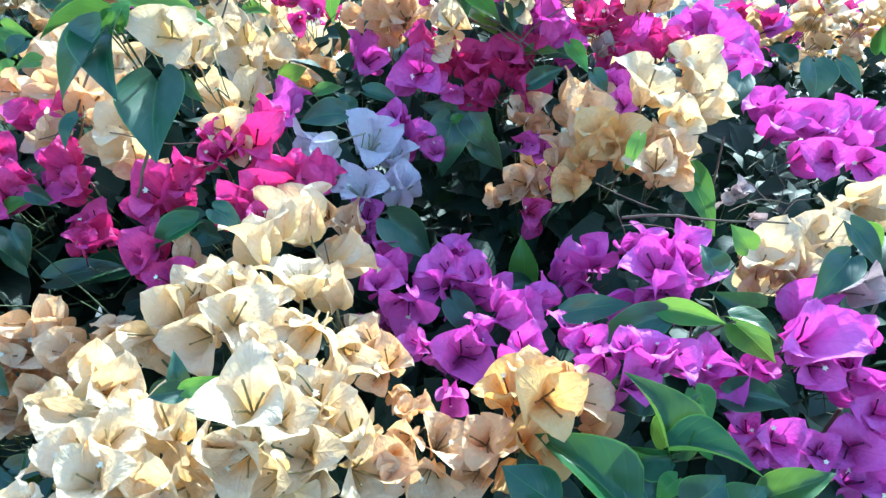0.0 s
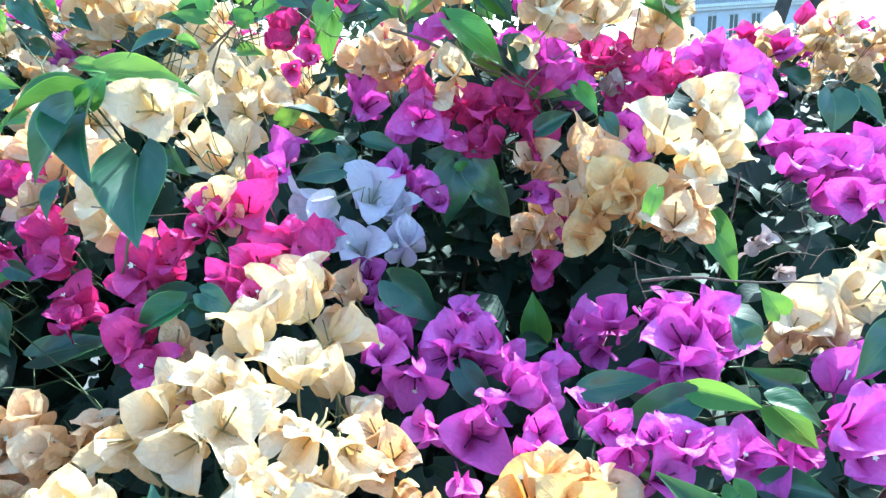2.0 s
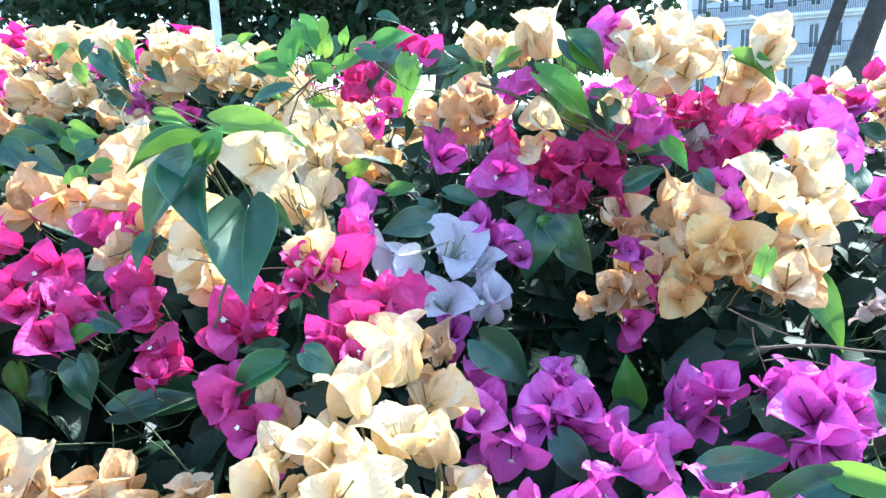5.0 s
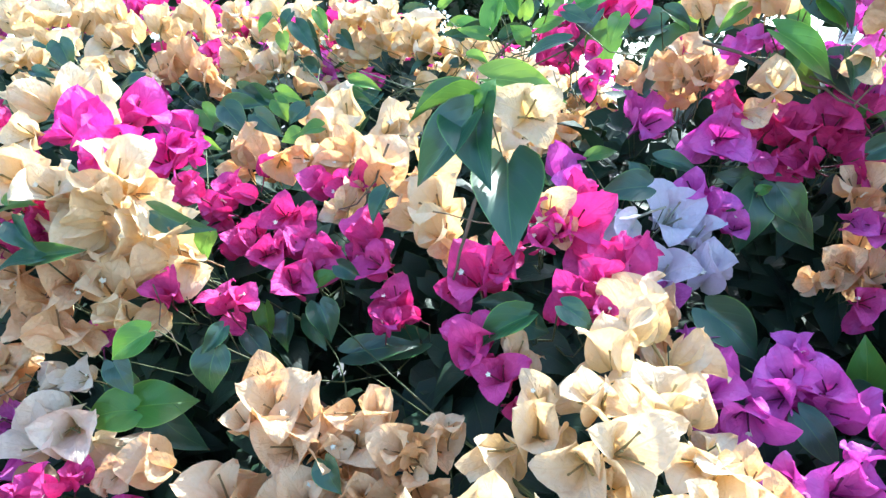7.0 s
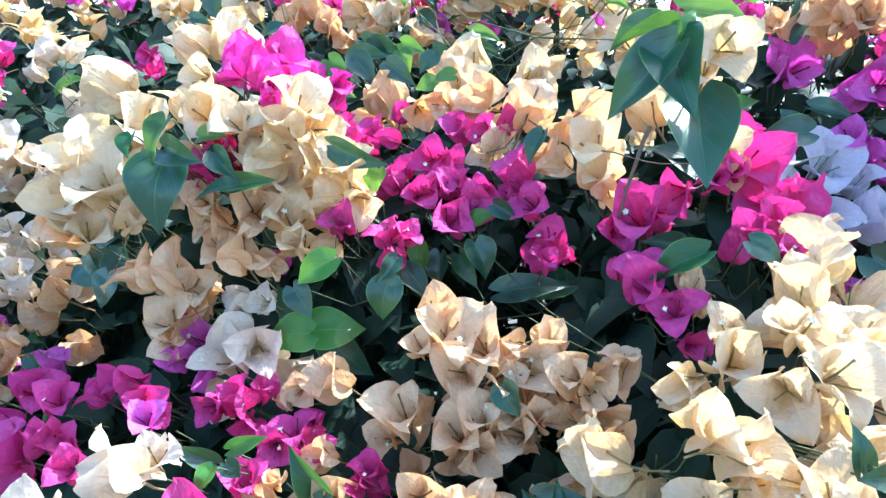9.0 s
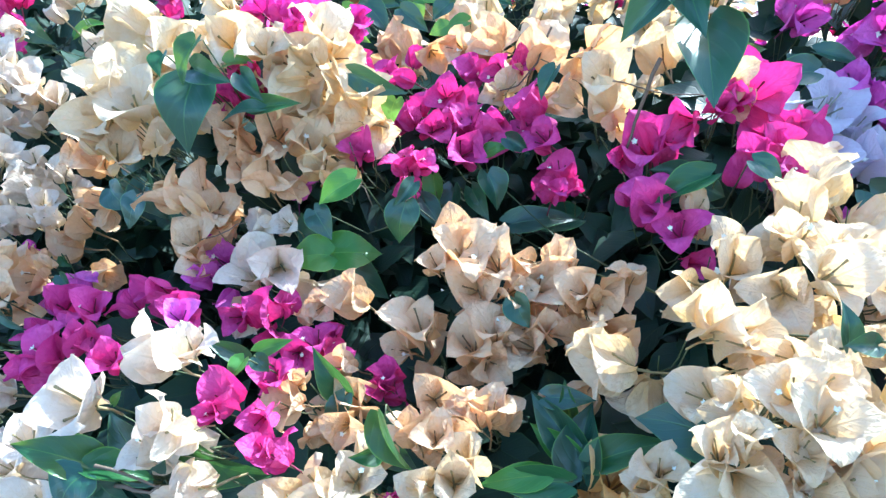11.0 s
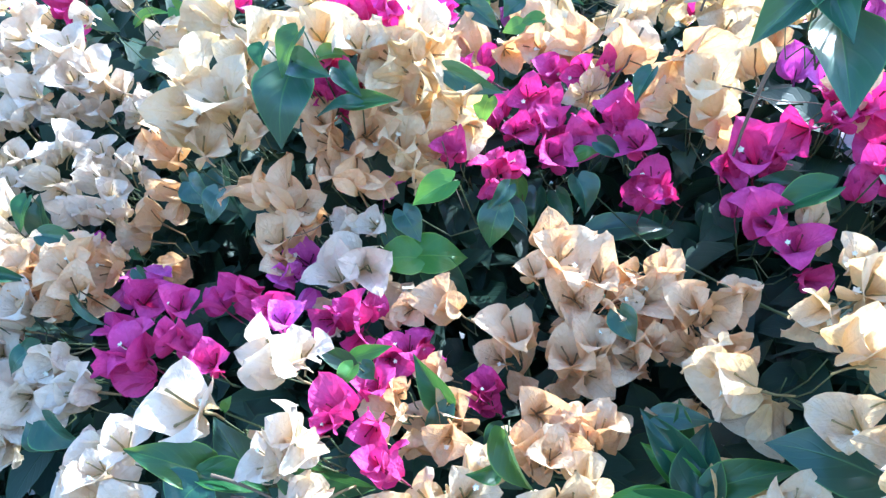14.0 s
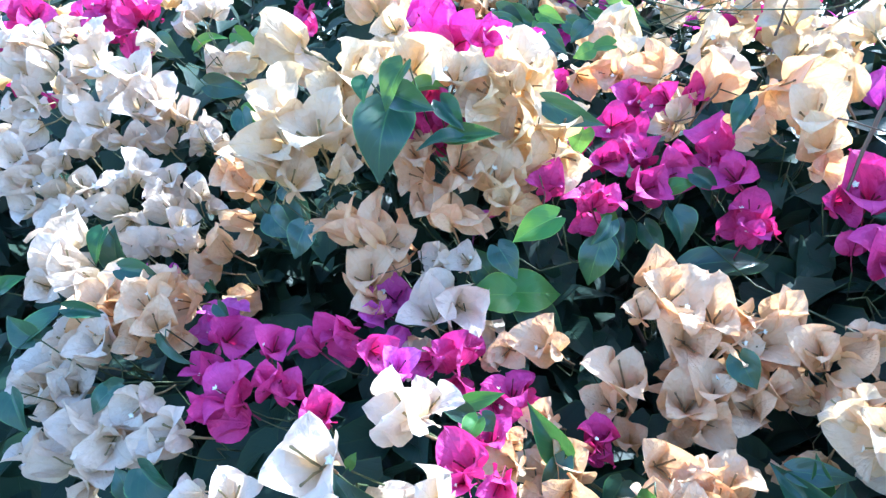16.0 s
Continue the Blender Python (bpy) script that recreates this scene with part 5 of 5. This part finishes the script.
leaf_sprig([(-0.190, 0.746, 1.549, -0.204, 0.743, 1.565, 0.021, 1), (-0.176, 0.736, 1.559, -0.147, 0.736, 1.569, 0.017, 1), (-0.141, 0.783, 1.587, -0.102, 0.784, 1.596, 0.024, 1), (-0.281, 0.757, 1.588, -0.266, 0.761, 1.597, 0.012, 1), (-0.257, 0.744, 1.551, -0.278, 0.734, 1.557, 0.015)])
leaf_sprig([(-0.487, 0.900, 1.616, -0.470, 0.894, 1.585, 0.020, 1), (-0.463, 0.922, 1.588, -0.443, 0.920, 1.565, 0.023), (-0.500, 0.877, 1.548, -0.474, 0.879, 1.533, 0.024), (-0.488, 0.942, 1.545, -0.461, 0.939, 1.552, 0.021, 1), (-0.507, 0.863, 1.611, -0.522, 0.858, 1.590, 0.019)])
leaf_sprig([(-0.461, 0.819, 1.502, -0.431, 0.815, 1.482, 0.025), (-0.413, 0.691, 1.488, -0.428, 0.682, 1.470, 0.023), (-0.418, 0.774, 1.475, -0.391, 0.774, 1.462, 0.020), (-0.482, 0.766, 1.508, -0.453, 0.763, 1.498, 0.022), (-0.382, 0.659, 1.468, -0.408, 0.656, 1.463, 0.019)])

# ---- the hedge's body: inner leaves, branches, and the bloom on its far side ----
rng = random.Random(42)
near = list(PLACED)
for k in range(125):
    x, y = rng.uniform(-1.75, 1.35), rng.uniform(0.35, 1.95)
    if -0.95 < x < 0.55 and y < 1.02:
        continue
    tone = rng.choice(["cream", "cream", "cream", "peach", "pink"] if x < 0 else ["violet", "pink", "cream", "crimson", "cream"])
    z = hedge_top(x, y) + 0.03
    flower_cluster(tone, [(x + rng.gauss(0, 0.03), y + rng.gauss(0, 0.03), z + rng.gauss(0, 0.02), rng.uniform(0.018, 0.024)) for _ in range(rng.randrange(2, 5))], 0.3)

hedge = tagged(new("hedge"), "dense bougainvillea hedge of dark green leaves and woody branches", "hedge", "", "thing")
hedge.location = (-0.2, 0.9, 0.0)
origin = Vector(hedge.location)


def random_leaf(p, size):
    along = Vector((rng.gauss(0, 1), rng.gauss(-0.5, 0.7), rng.gauss(-0.5, 0.6)))
    normal = Vector((rng.gauss(0, 0.5), rng.gauss(-0.4, 0.5), rng.gauss(0.9, 0.4)))
    return (p - origin, size, along, normal)


spots = np.array([p for p, _, _ in near])
FLANK = np.array((0.0, -0.93, 0.36))
LEVEL, RISE = np.array((1.0, 0.0, 0.0)), np.array((0.0, 0.36, 0.93))
spot_x, spot_y, spot_out = spots @ LEVEL, spots @ RISE, spots @ FLANK


HOLLOWS = [(0.011, 0.672, 1.299, 0.060), (0.081, 0.659, 1.279, 0.060), (0.143, 0.654, 1.299, 0.055), (0.330, 0.632, 1.337, 0.060), (-0.630, 0.425, 1.314, 0.055), (-0.606, 0.407, 1.273, 0.060), (-0.279, 0.540, 1.291, 0.050), (-0.318, 0.527, 1.298, 0.050), (-0.328, 0.518, 1.314, 0.060), (-0.297, 0.534, 1.299, 0.050), (-0.604, 0.399, 1.273, 0.055), (-0.345, 0.437, 1.271, 0.040)]      # deep gaps between the sprays


def hollow(p):
    return any((p - Vector(h[:3])).length < h[3] for h in HOLLOWS)


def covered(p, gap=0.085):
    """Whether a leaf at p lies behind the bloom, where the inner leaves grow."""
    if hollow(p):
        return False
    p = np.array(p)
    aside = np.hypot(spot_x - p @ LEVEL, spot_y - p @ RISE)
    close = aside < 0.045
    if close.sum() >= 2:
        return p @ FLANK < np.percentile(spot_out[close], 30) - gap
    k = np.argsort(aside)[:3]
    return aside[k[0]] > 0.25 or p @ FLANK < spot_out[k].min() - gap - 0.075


places = []
for p, r, tone in near:                       # leaves just behind the bloom
    for _ in range(4):
        q = p - OUTWARD * rng.uniform(0.022, 0.075) + Vector((rng.gauss(0, 0.03), rng.gauss(0, 0.02), rng.gauss(0, 0.03)))
        if covered(q):
            places.append(random_leaf(q, rng.uniform(0.022, 0.040)))
        q = p - Vector((0, -0.80, 0.45)) * rng.uniform(0.06, 0.20) + Vector((rng.gauss(0, 0.04), 0, rng.gauss(0, 0.03)))
        if covered(q):
            places.append(random_leaf(q, rng.uniform(0.036, 0.058)))
part("foliage", merged_leaves("foliage", places, [SHADE_LEAF], seed=6), hedge, label="leaves behind the flowers, green darkened for shade")["kind"] = "stuff"
places = []
for _ in range(9000):                         # the leafy top
    x, y = rng.uniform(-1.9, 1.5), rng.uniform(0.20, 2.0)
    q = Vector((x, y, hedge_top(x, y) - 0.03 - 0.26 * rng.random() ** 1.5))
    if covered(q):
        places.append(random_leaf(q, rng.uniform(0.035, 0.06)))
for _ in range(9000):                         # the dense inside under it
    x, y = rng.uniform(-1.8, 1.4), rng.uniform(0.32, 1.9)
    q = Vector((x, y, hedge_top(x, y) - rng.uniform(0.20, 0.55)))
    if not hollow(q):
        places.append(random_leaf(q, rng.uniform(0.05, 0.075)))
for _ in range(3600):                         # the flanks, down to the ground
    x, z = rng.uniform(-1.9, 1.5), rng.uniform(0.06, 1.2)
    places.append(random_leaf(Vector((x, 0.30 - 0.06 * math.sin(z * 2.4) + rng.uniform(0, 0.10), z)), rng.uniform(0.04, 0.065)))
    if rng.random() < 0.6:
        places.append(random_leaf(Vector((x, 2.0 - rng.uniform(0, 0.12), z)), rng.uniform(0.04, 0.065)))
for end, way in ((-1.9, 1), (1.5, -1)):       # the rounded ends
    for _ in range(2600):
        y, z = rng.uniform(0.22, 2.0), rng.uniform(0.06, 1.36)
        bow = 0.22 * abs(y - 1.1) ** 2 + 0.16 * smooth_step(1.0, 1.4, z)
        places.append(random_leaf(Vector((end + way * (bow + rng.uniform(-0.06, 0.08)), y, z)), rng.uniform(0.045, 0.075)))
part("foliage", merged_leaves("foliage", places, [SHADE_LEAF], seed=7), hedge, label="hedge body leaves, green darkened for shade")["kind"] = "stuff"

BLOOM = [petal_material(k + "_bloom", *TONES[k], clear=0.5, island=True) for k in ("cream", "ivory", "violet", "pink")]
for material, share in zip(BLOOM, (240, 120, 110, 110)):   # the bloom on the rest of the hedge
    places = []
    for _ in range(share):
        x, y = rng.uniform(-1.85, 1.45), rng.uniform(0.28, 1.95)
        if -1.0 < x < 0.72 and y < 1.04:
            continue
        middle = Vector((x, y, hedge_top(x, y) + 0.015))
        for _ in range(rng.randrange(3, 8)):
            p = middle + Vector((rng.gauss(0, 0.04), rng.gauss(0, 0.04), rng.gauss(0, 0.015)))
            turn = rng.uniform(0, 6.3)
            for k in range(3):
                w = turn + 2.09 * k
                out = Vector((math.cos(w), math.sin(w), 0))
                places.append((p - origin, 0.036, (Vector((0, 0, 0.9)) + out * rng.uniform(0.5, 1.6)).normalized(), Vector((0, 0, 1)) - out))
    part("bloom", merged_leaves("bloom", places, [material], 4, 2, share, [leaf_shape(rng, 4, 2) for _ in range(4)]), hedge, label="papery bracts over the far side of the hedge")["kind"] = "stuff"
for k in range(70):                           # branches that rise through it
    x, y = rng.uniform(-1.5, 1.2), rng.uniform(0.45, 1.4)
    top = Vector((x + rng.gauss(0, 0.15), y + rng.gauss(-0.1, 0.12), 0))
    top.z = hedge_top(top.x, top.y) - rng.uniform(0.06, 0.16)
    foot = Vector((x * 0.9, 0.9 + rng.gauss(0, 0.15), 0))
    bend = foot.lerp(top, 0.6) + Vector((rng.gauss(0, 0.06), rng.gauss(0, 0.06), 0.05))
    points = [foot, foot.lerp(bend, 0.5) + Vector((rng.gauss(0, 0.02), rng.gauss(0, 0.02), 0)), bend, bend.lerp(top, 0.5) + Vector((rng.gauss(0, 0.015), rng.gauss(0, 0.015), 0.01)), top]
    thick = rng.uniform(0.004, 0.010)
    v, f = tube([p - origin for p in points], [thick, thick * 0.8, thick * 0.55, thick * 0.38, thick * 0.2], 6)
    part("branch", mesh_of("branch", v, f, [TWIG]), hedge, label="thin brown woody branch" if k == 0 else "")


def bare_twig(points, thick):
    """A bare woody twig among the flowers, through the given points."""
    curve = []
    for k in range(len(points) - 1):
        a, b = Vector(points[k]), Vector(points[k + 1])
        curve += [a, a.lerp(b, 0.5) + Vector((rng.gauss(0, 0.0012), rng.gauss(0, 0.001), rng.gauss(0, 0.0012)))]
    curve.append(Vector(points[-1]))
    radii = [thick * (1 - 0.55 * k / len(curve)) for k in range(len(curve))]
    v, f = tube([p - origin for p in curve], radii, 6)
    part("twig", mesh_of("twig", v, f, [TWIG]), hedge)


bare_twig([(-0.035, 0.625, 1.528), (-0.007, 0.629, 1.519), (0.033, 0.631, 1.498), (0.058, 0.634, 1.489), (0.079, 0.635, 1.476), (0.096, 0.633, 1.449)], 0.00150)
bare_twig([(0.078, 0.631, 1.476), (0.099, 0.638, 1.495), (0.130, 0.647, 1.513), (0.136, 0.648, 1.516)], 0.00090)
bare_twig([(0.102, 0.641, 1.518), (0.121, 0.643, 1.511), (0.143, 0.648, 1.517), (0.155, 0.651, 1.525)], 0.00060)
bare_twig([(0.163, 0.695, 1.490), (0.148, 0.693, 1.493), (0.132, 0.690, 1.492)], 0.00060)
bare_twig([(-0.231, 0.734, 1.523), (-0.202, 0.744, 1.549), (-0.173, 0.751, 1.560), (-0.150, 0.755, 1.563)], 0.00135)
bare_twig([(-0.235, 0.736, 1.480), (-0.230, 0.742, 1.508), (-0.222, 0.747, 1.530), (-0.210, 0.751, 1.547)], 0.00135)
bare_twig([(0.135, 0.463, 1.351), (0.175, 0.463, 1.352), (0.215, 0.463, 1.347), (0.255, 0.463, 1.345)], 0.00120)
bare_twig([(0.259, 0.548, 1.361), (0.271, 0.545, 1.350), (0.284, 0.542, 1.337), (0.291, 0.547, 1.356), (0.284, 0.553, 1.376)], 0.00052)
bare_twig([(0.232, 0.513, 1.343), (0.257, 0.516, 1.352), (0.279, 0.515, 1.348), (0.286, 0.517, 1.355)], 0.00052)
bare_twig([(0.283, 0.530, 1.334), (0.295, 0.534, 1.347), (0.319, 0.535, 1.350)], 0.00052)
bare_twig([(0.117, 0.469, 1.375), (0.147, 0.466, 1.361), (0.161, 0.465, 1.356)], 0.00052)
bare_twig([(0.131, 0.465, 1.364), (0.136, 0.460, 1.344), (0.142, 0.457, 1.334)], 0.00052)
bare_twig([(0.131, 0.447, 1.349), (0.154, 0.447, 1.349), (0.173, 0.446, 1.345)], 0.00052)
bare_twig([(-0.275, 0.548, 1.456), (-0.284, 0.539, 1.428), (-0.298, 0.532, 1.410), (-0.312, 0.527, 1.406)], 0.00105)
bare_twig([(-0.215, 0.453, 1.417), (-0.199, 0.456, 1.413), (-0.178, 0.461, 1.408), (-0.147, 0.468, 1.406)], 0.00060)
bare_twig([(-0.186, 0.469, 1.431), (-0.193, 0.463, 1.410), (-0.199, 0.457, 1.389), (-0.203, 0.452, 1.371)], 0.00165)
bare_twig([(-0.636, 0.576, 1.535), (-0.612, 0.581, 1.528), (-0.581, 0.588, 1.524)], 0.00090)
bare_twig([(-0.395, 0.177, 1.251), (-0.386, 0.179, 1.249), (-0.376, 0.184, 1.251)], 0.00105)
bare_twig([(-0.404, 0.176, 1.260), (-0.392, 0.179, 1.257), (-0.376, 0.183, 1.250)], 0.00090)
bare_twig([(-0.386, 0.398, 1.377), (-0.381, 0.393, 1.352), (-0.367, 0.392, 1.333)], 0.00052)
bare_twig([(-0.476, 0.343, 1.313), (-0.459, 0.352, 1.319), (-0.448, 0.358, 1.324)], 0.00052)
bare_twig([(0.103, 0.689, 1.486), (0.135, 0.690, 1.488), (0.166, 0.691, 1.492), (0.182, 0.693, 1.497)], 0.00052)
bare_twig([(0.047, 0.638, 1.499), (0.075, 0.635, 1.482), (0.099, 0.631, 1.465), (0.103, 0.628, 1.451)], 0.00090)

# ---- ground and distance ----
PAVING = plain_material("grey_paving", (0.13, 0.125, 0.115), (0.095, 0.09, 0.085), 0.7, 0.85, 25.0, 0.4, 0.01)
v = [(-250, -250, 0), (250, -250, 0), (250, 250, 0), (-250, 250, 0)]
tagged(new("ground", mesh_of("ground", v, [(0, 1, 2, 3)], [PAVING], smooth=False)), "grey sunlit paved ground around the hedge", "ground", "", "structure")

SOIL = plain_material("dark_soil", (0.060, 0.042, 0.030), (0.095, 0.070, 0.050), 6.0, 0.95, 60.0, 0.8, 0.02)
r, v, f = random.Random(3), [], []
for i in range(29):
    for j in range(17):
        edge = 0.0 if i in (0, 28) or j in (0, 16) else 1.0
        v.append((-2.1 + i * 0.136, 0.10 + j * 0.13, 0.004 + edge * (0.05 + r.uniform(0, 0.03))))
for i in range(28):
    for j in range(16):
        f.append((i * 17 + j, (i + 1) * 17 + j, (i + 1) * 17 + j + 1, i * 17 + j + 1))
tagged(new("flower_bed", mesh_of("flower_bed", v, f, [SOIL])), "dark bare soil of the bed under the hedge", "flower bed", "", "structure")


def box(a, b):
    (x0, y0, z0), (x1, y1, z1) = a, b
    v = [(x0, y0, z0), (x1, y0, z0), (x1, y1, z0), (x0, y1, z0), (x0, y0, z1), (x1, y0, z1), (x1, y1, z1), (x0, y1, z1)]
    return v, [(3, 2, 1, 0), (4, 5, 6, 7), (0, 1, 5, 4), (1, 2, 6, 5), (2, 3, 7, 6), (3, 0, 4, 7)]


def solid(name, boxes, material, parent=None, m=None, label=""):
    v, f = joined([box(a, b) for a, b in boxes])
    return part(name, mesh_of(name, v, f, [material], smooth=False), parent, m, label)


PLASTER = plain_material("facade_plaster", (0.58, 0.58, 0.62), (0.50, 0.51, 0.56), 0.4, 0.85, 6.0, 0.3, 0.02)
MOULDING = plain_material("facade_moulding", (0.72, 0.71, 0.70), (0.62, 0.62, 0.62), 0.5, 0.8, 6.0, 0.2, 0.02)
GLASS = plain_material("window_glass", (0.03, 0.04, 0.06), (0.05, 0.06, 0.09), 0.8, 0.08, 3.0, 0.05, 0.01)
RAIL = plain_material("rail_iron", (0.04, 0.045, 0.06), (0.06, 0.06, 0.07), 3.0, 0.5, 20.0)
BARK = plain_material("tree_bark", (0.050, 0.042, 0.038), (0.085, 0.070, 0.060), 5.0, 0.9, 30.0, 0.9, 0.03)
FAR_LEAF = leaf_material("tree_leaf", (0.016, 0.040, 0.022), (0.028, 0.070, 0.030), (0.08, 0.14, 0.03), 0.15, island=True)
WHITE_PAINT = plain_material("post_paint", (0.74, 0.75, 0.78), (0.66, 0.67, 0.70), 4.0, 0.5, 40.0)


def building(m, width, storeys, depth=9.0):
    """A pale town house: walls with storeys, cornices, windows with frames, and a railed balcony on the upper floor."""
    house = tagged(new("building"), "pale grey-blue plastered building with cornices and tall windows", "building", "", "thing")
    house.matrix_basis = m
    top = 3.3 * storeys + 0.8
    bays = int(width // 1.7)
    pieces = [((0, 0.25, 0), (width, depth, top))]
    step = width / bays
    for s in range(storeys):
        z = 3.3 * s
        pieces.append(((0, 0, z), (width, 0.25, z + 0.7)))
        pieces.append(((0, 0, z + 2.6), (width, 0.25, z + 3.3)))
        for b in range(bays + 1):
            x = b * step
            pieces.append(((max(0, x - step * 0.27), 0, z + 0.7), (min(width, x + step * 0.27), 0.25, z + 2.6)))
    solid("wall", pieces, PLASTER, house)
    for s in range(storeys):
        z = 3.3 * (s + 1)
        solid("cornice", [((-0.3, -0.55, z - 0.10), (width + 0.3, 0.02, z + 0.16)), ((-0.15, -0.32, z - 0.34), (width + 0.15, 0.02, z - 0.10))], MOULDING, house, label="projecting pale cornice" if s == 0 else "")
        for b in range(bays):
            x0, x1, z0 = (b + 0.27) * step, (b + 0.73) * step, 3.3 * s + 0.7
            window = solid("window", [((x0, 0.08, z0), (x0 + 0.07, 0.2, z0 + 1.9)), ((x1 - 0.07, 0.08, z0), (x1, 0.2, z0 + 1.9)), ((x0, 0.08, z0 + 1.83), (x1, 0.2, z0 + 1.9)),
                                      ((x0, 0.08, z0), (x1, 0.2, z0 + 0.07)), (((x0 + x1) / 2 - 0.03, 0.08, z0), ((x0 + x1) / 2 + 0.03, 0.2, z0 + 1.9))], MOULDING, house)
            solid("pane", [((x0 + 0.06, 0.13, z0 + 0.05), (x1 - 0.06, 0.15, z0 + 1.85))], GLASS, window)
    rails = [((0, -0.5, 3.3 * k + 4.3), (width, -0.45, 3.3 * k + 4.36)) for k in range(storeys - 1)]
    for k in range(storeys - 1):
        rails += [((i * 0.16, -0.49, 3.3 * k + 3.46), (i * 0.16 + 0.03, -0.46, 3.3 * k + 4.3)) for i in range(int(width / 0.16))]
    solid("railing", rails, RAIL, house, label="thin dark iron balcony railing")
    solid("roof", [((-0.4, -0.4, top), (width + 0.4, depth + 0.4, top + 0.35))], MOULDING, house)
    return house


def tree(x, y, height, thick, lean, crown, low, seed, leaves=2600):
    """A tree: a tapered, leaning trunk, limbs, and a crown of many leaf clumps with gaps."""
    r = random.Random(seed)
    thing = tagged(new("tree"), "tall tree with a dark leaning trunk and dark green crown", "tree", "trees behind the hedge", "thing")
    thing.location = (x, y, 0)
    points, radii = [], []
    for k in range(9):
        s = k / 8
        points.append(Vector((lean * s * height + 0.06 * math.sin(5 * s + seed), 0.05 * math.sin(4 * s), s * height * 0.8)))
        radii.append(thick * (1.25 - 0.85 * s) * (1.25 if k == 0 else 1))
    v, f = tube(points, radii, 10)
    part("trunk", mesh_of("trunk", v, f, [BARK]), thing, label="dark rough bark trunk")
    tips = []
    for k in range(14):
        start = points[4 + k % 5]
        w = k * 2.4 + r.uniform(-0.3, 0.3)
        end = start + Vector((math.cos(w) * crown * r.uniform(0.5, 0.95), math.sin(w) * crown * r.uniform(0.5, 0.95), r.uniform(0.0, 0.3) * height))
        end.z = max(end.z, low)
        v, f = tube([start, start.lerp(end, 0.5) + Vector((0, 0, 0.1 * height * r.random())), end], [thick * 0.4, thick * 0.25, thick * 0.08], 6)
        part("limb", mesh_of("limb", v, f, [BARK]), thing)
        tips += [end, start.lerp(end, 0.7), start.lerp(end, 0.45)]
    places = []
    for k in range(leaves):
        tip = r.choice(tips)
        p = tip + Vector((r.gauss(0, 0.42), r.gauss(0, 0.42), r.gauss(0, 0.36))) * crown * 0.42
        if p.z < low:
            p.z = low + r.uniform(0, 0.4)
        places.append((p, r.uniform(0.14, 0.26), Vector((r.gauss(0, 1), r.gauss(0, 1), r.gauss(-0.5, 0.6))), Vector((r.gauss(0, 0.6), r.gauss(0, 0.6), 1))))
    part("crown", merged_leaves("crown", places, [FAR_LEAF], 3, 2, seed), thing, label="dense dark green leaves")["kind"] = "stuff"
    return thing


building(pose(18.0, 58.0, 0, 0, 0, -14), 13.6, 4)
tree(3.44, 8.10, 7.5, 0.085, 0.22, 1.9, 3.6, 3, 1800)
tree(3.80, 8.00, 8.0, 0.135, 0.22, 2.0, 3.8, 4, 1800)
for k in range(5):                            # dark trees that close the view behind the hedge
    tree(-6.4 + 1.9 * k, 11.0 + 0.9 * (k % 3), 6.5 + 0.4 * (k % 2), 0.16, 0.02 * (k - 2), 2.3, 0.5, 20 + k, 4200)
lamp = tagged(new("lamp_post"), "white painted lamp post standing behind the hedge", "lamp post", "", "thing")
lamp.location = (-3.25, 8.1, 0)
v, f = tube([(0, 0, 0), (0, 0, 0.35), (0, 0, 0.36), (0, 0, 3.2), (0, 0, 5.6)], [0.09, 0.085, 0.06, 0.055, 0.05], 14)
part("pole", mesh_of("pole", v, f, [WHITE_PAINT]), lamp)
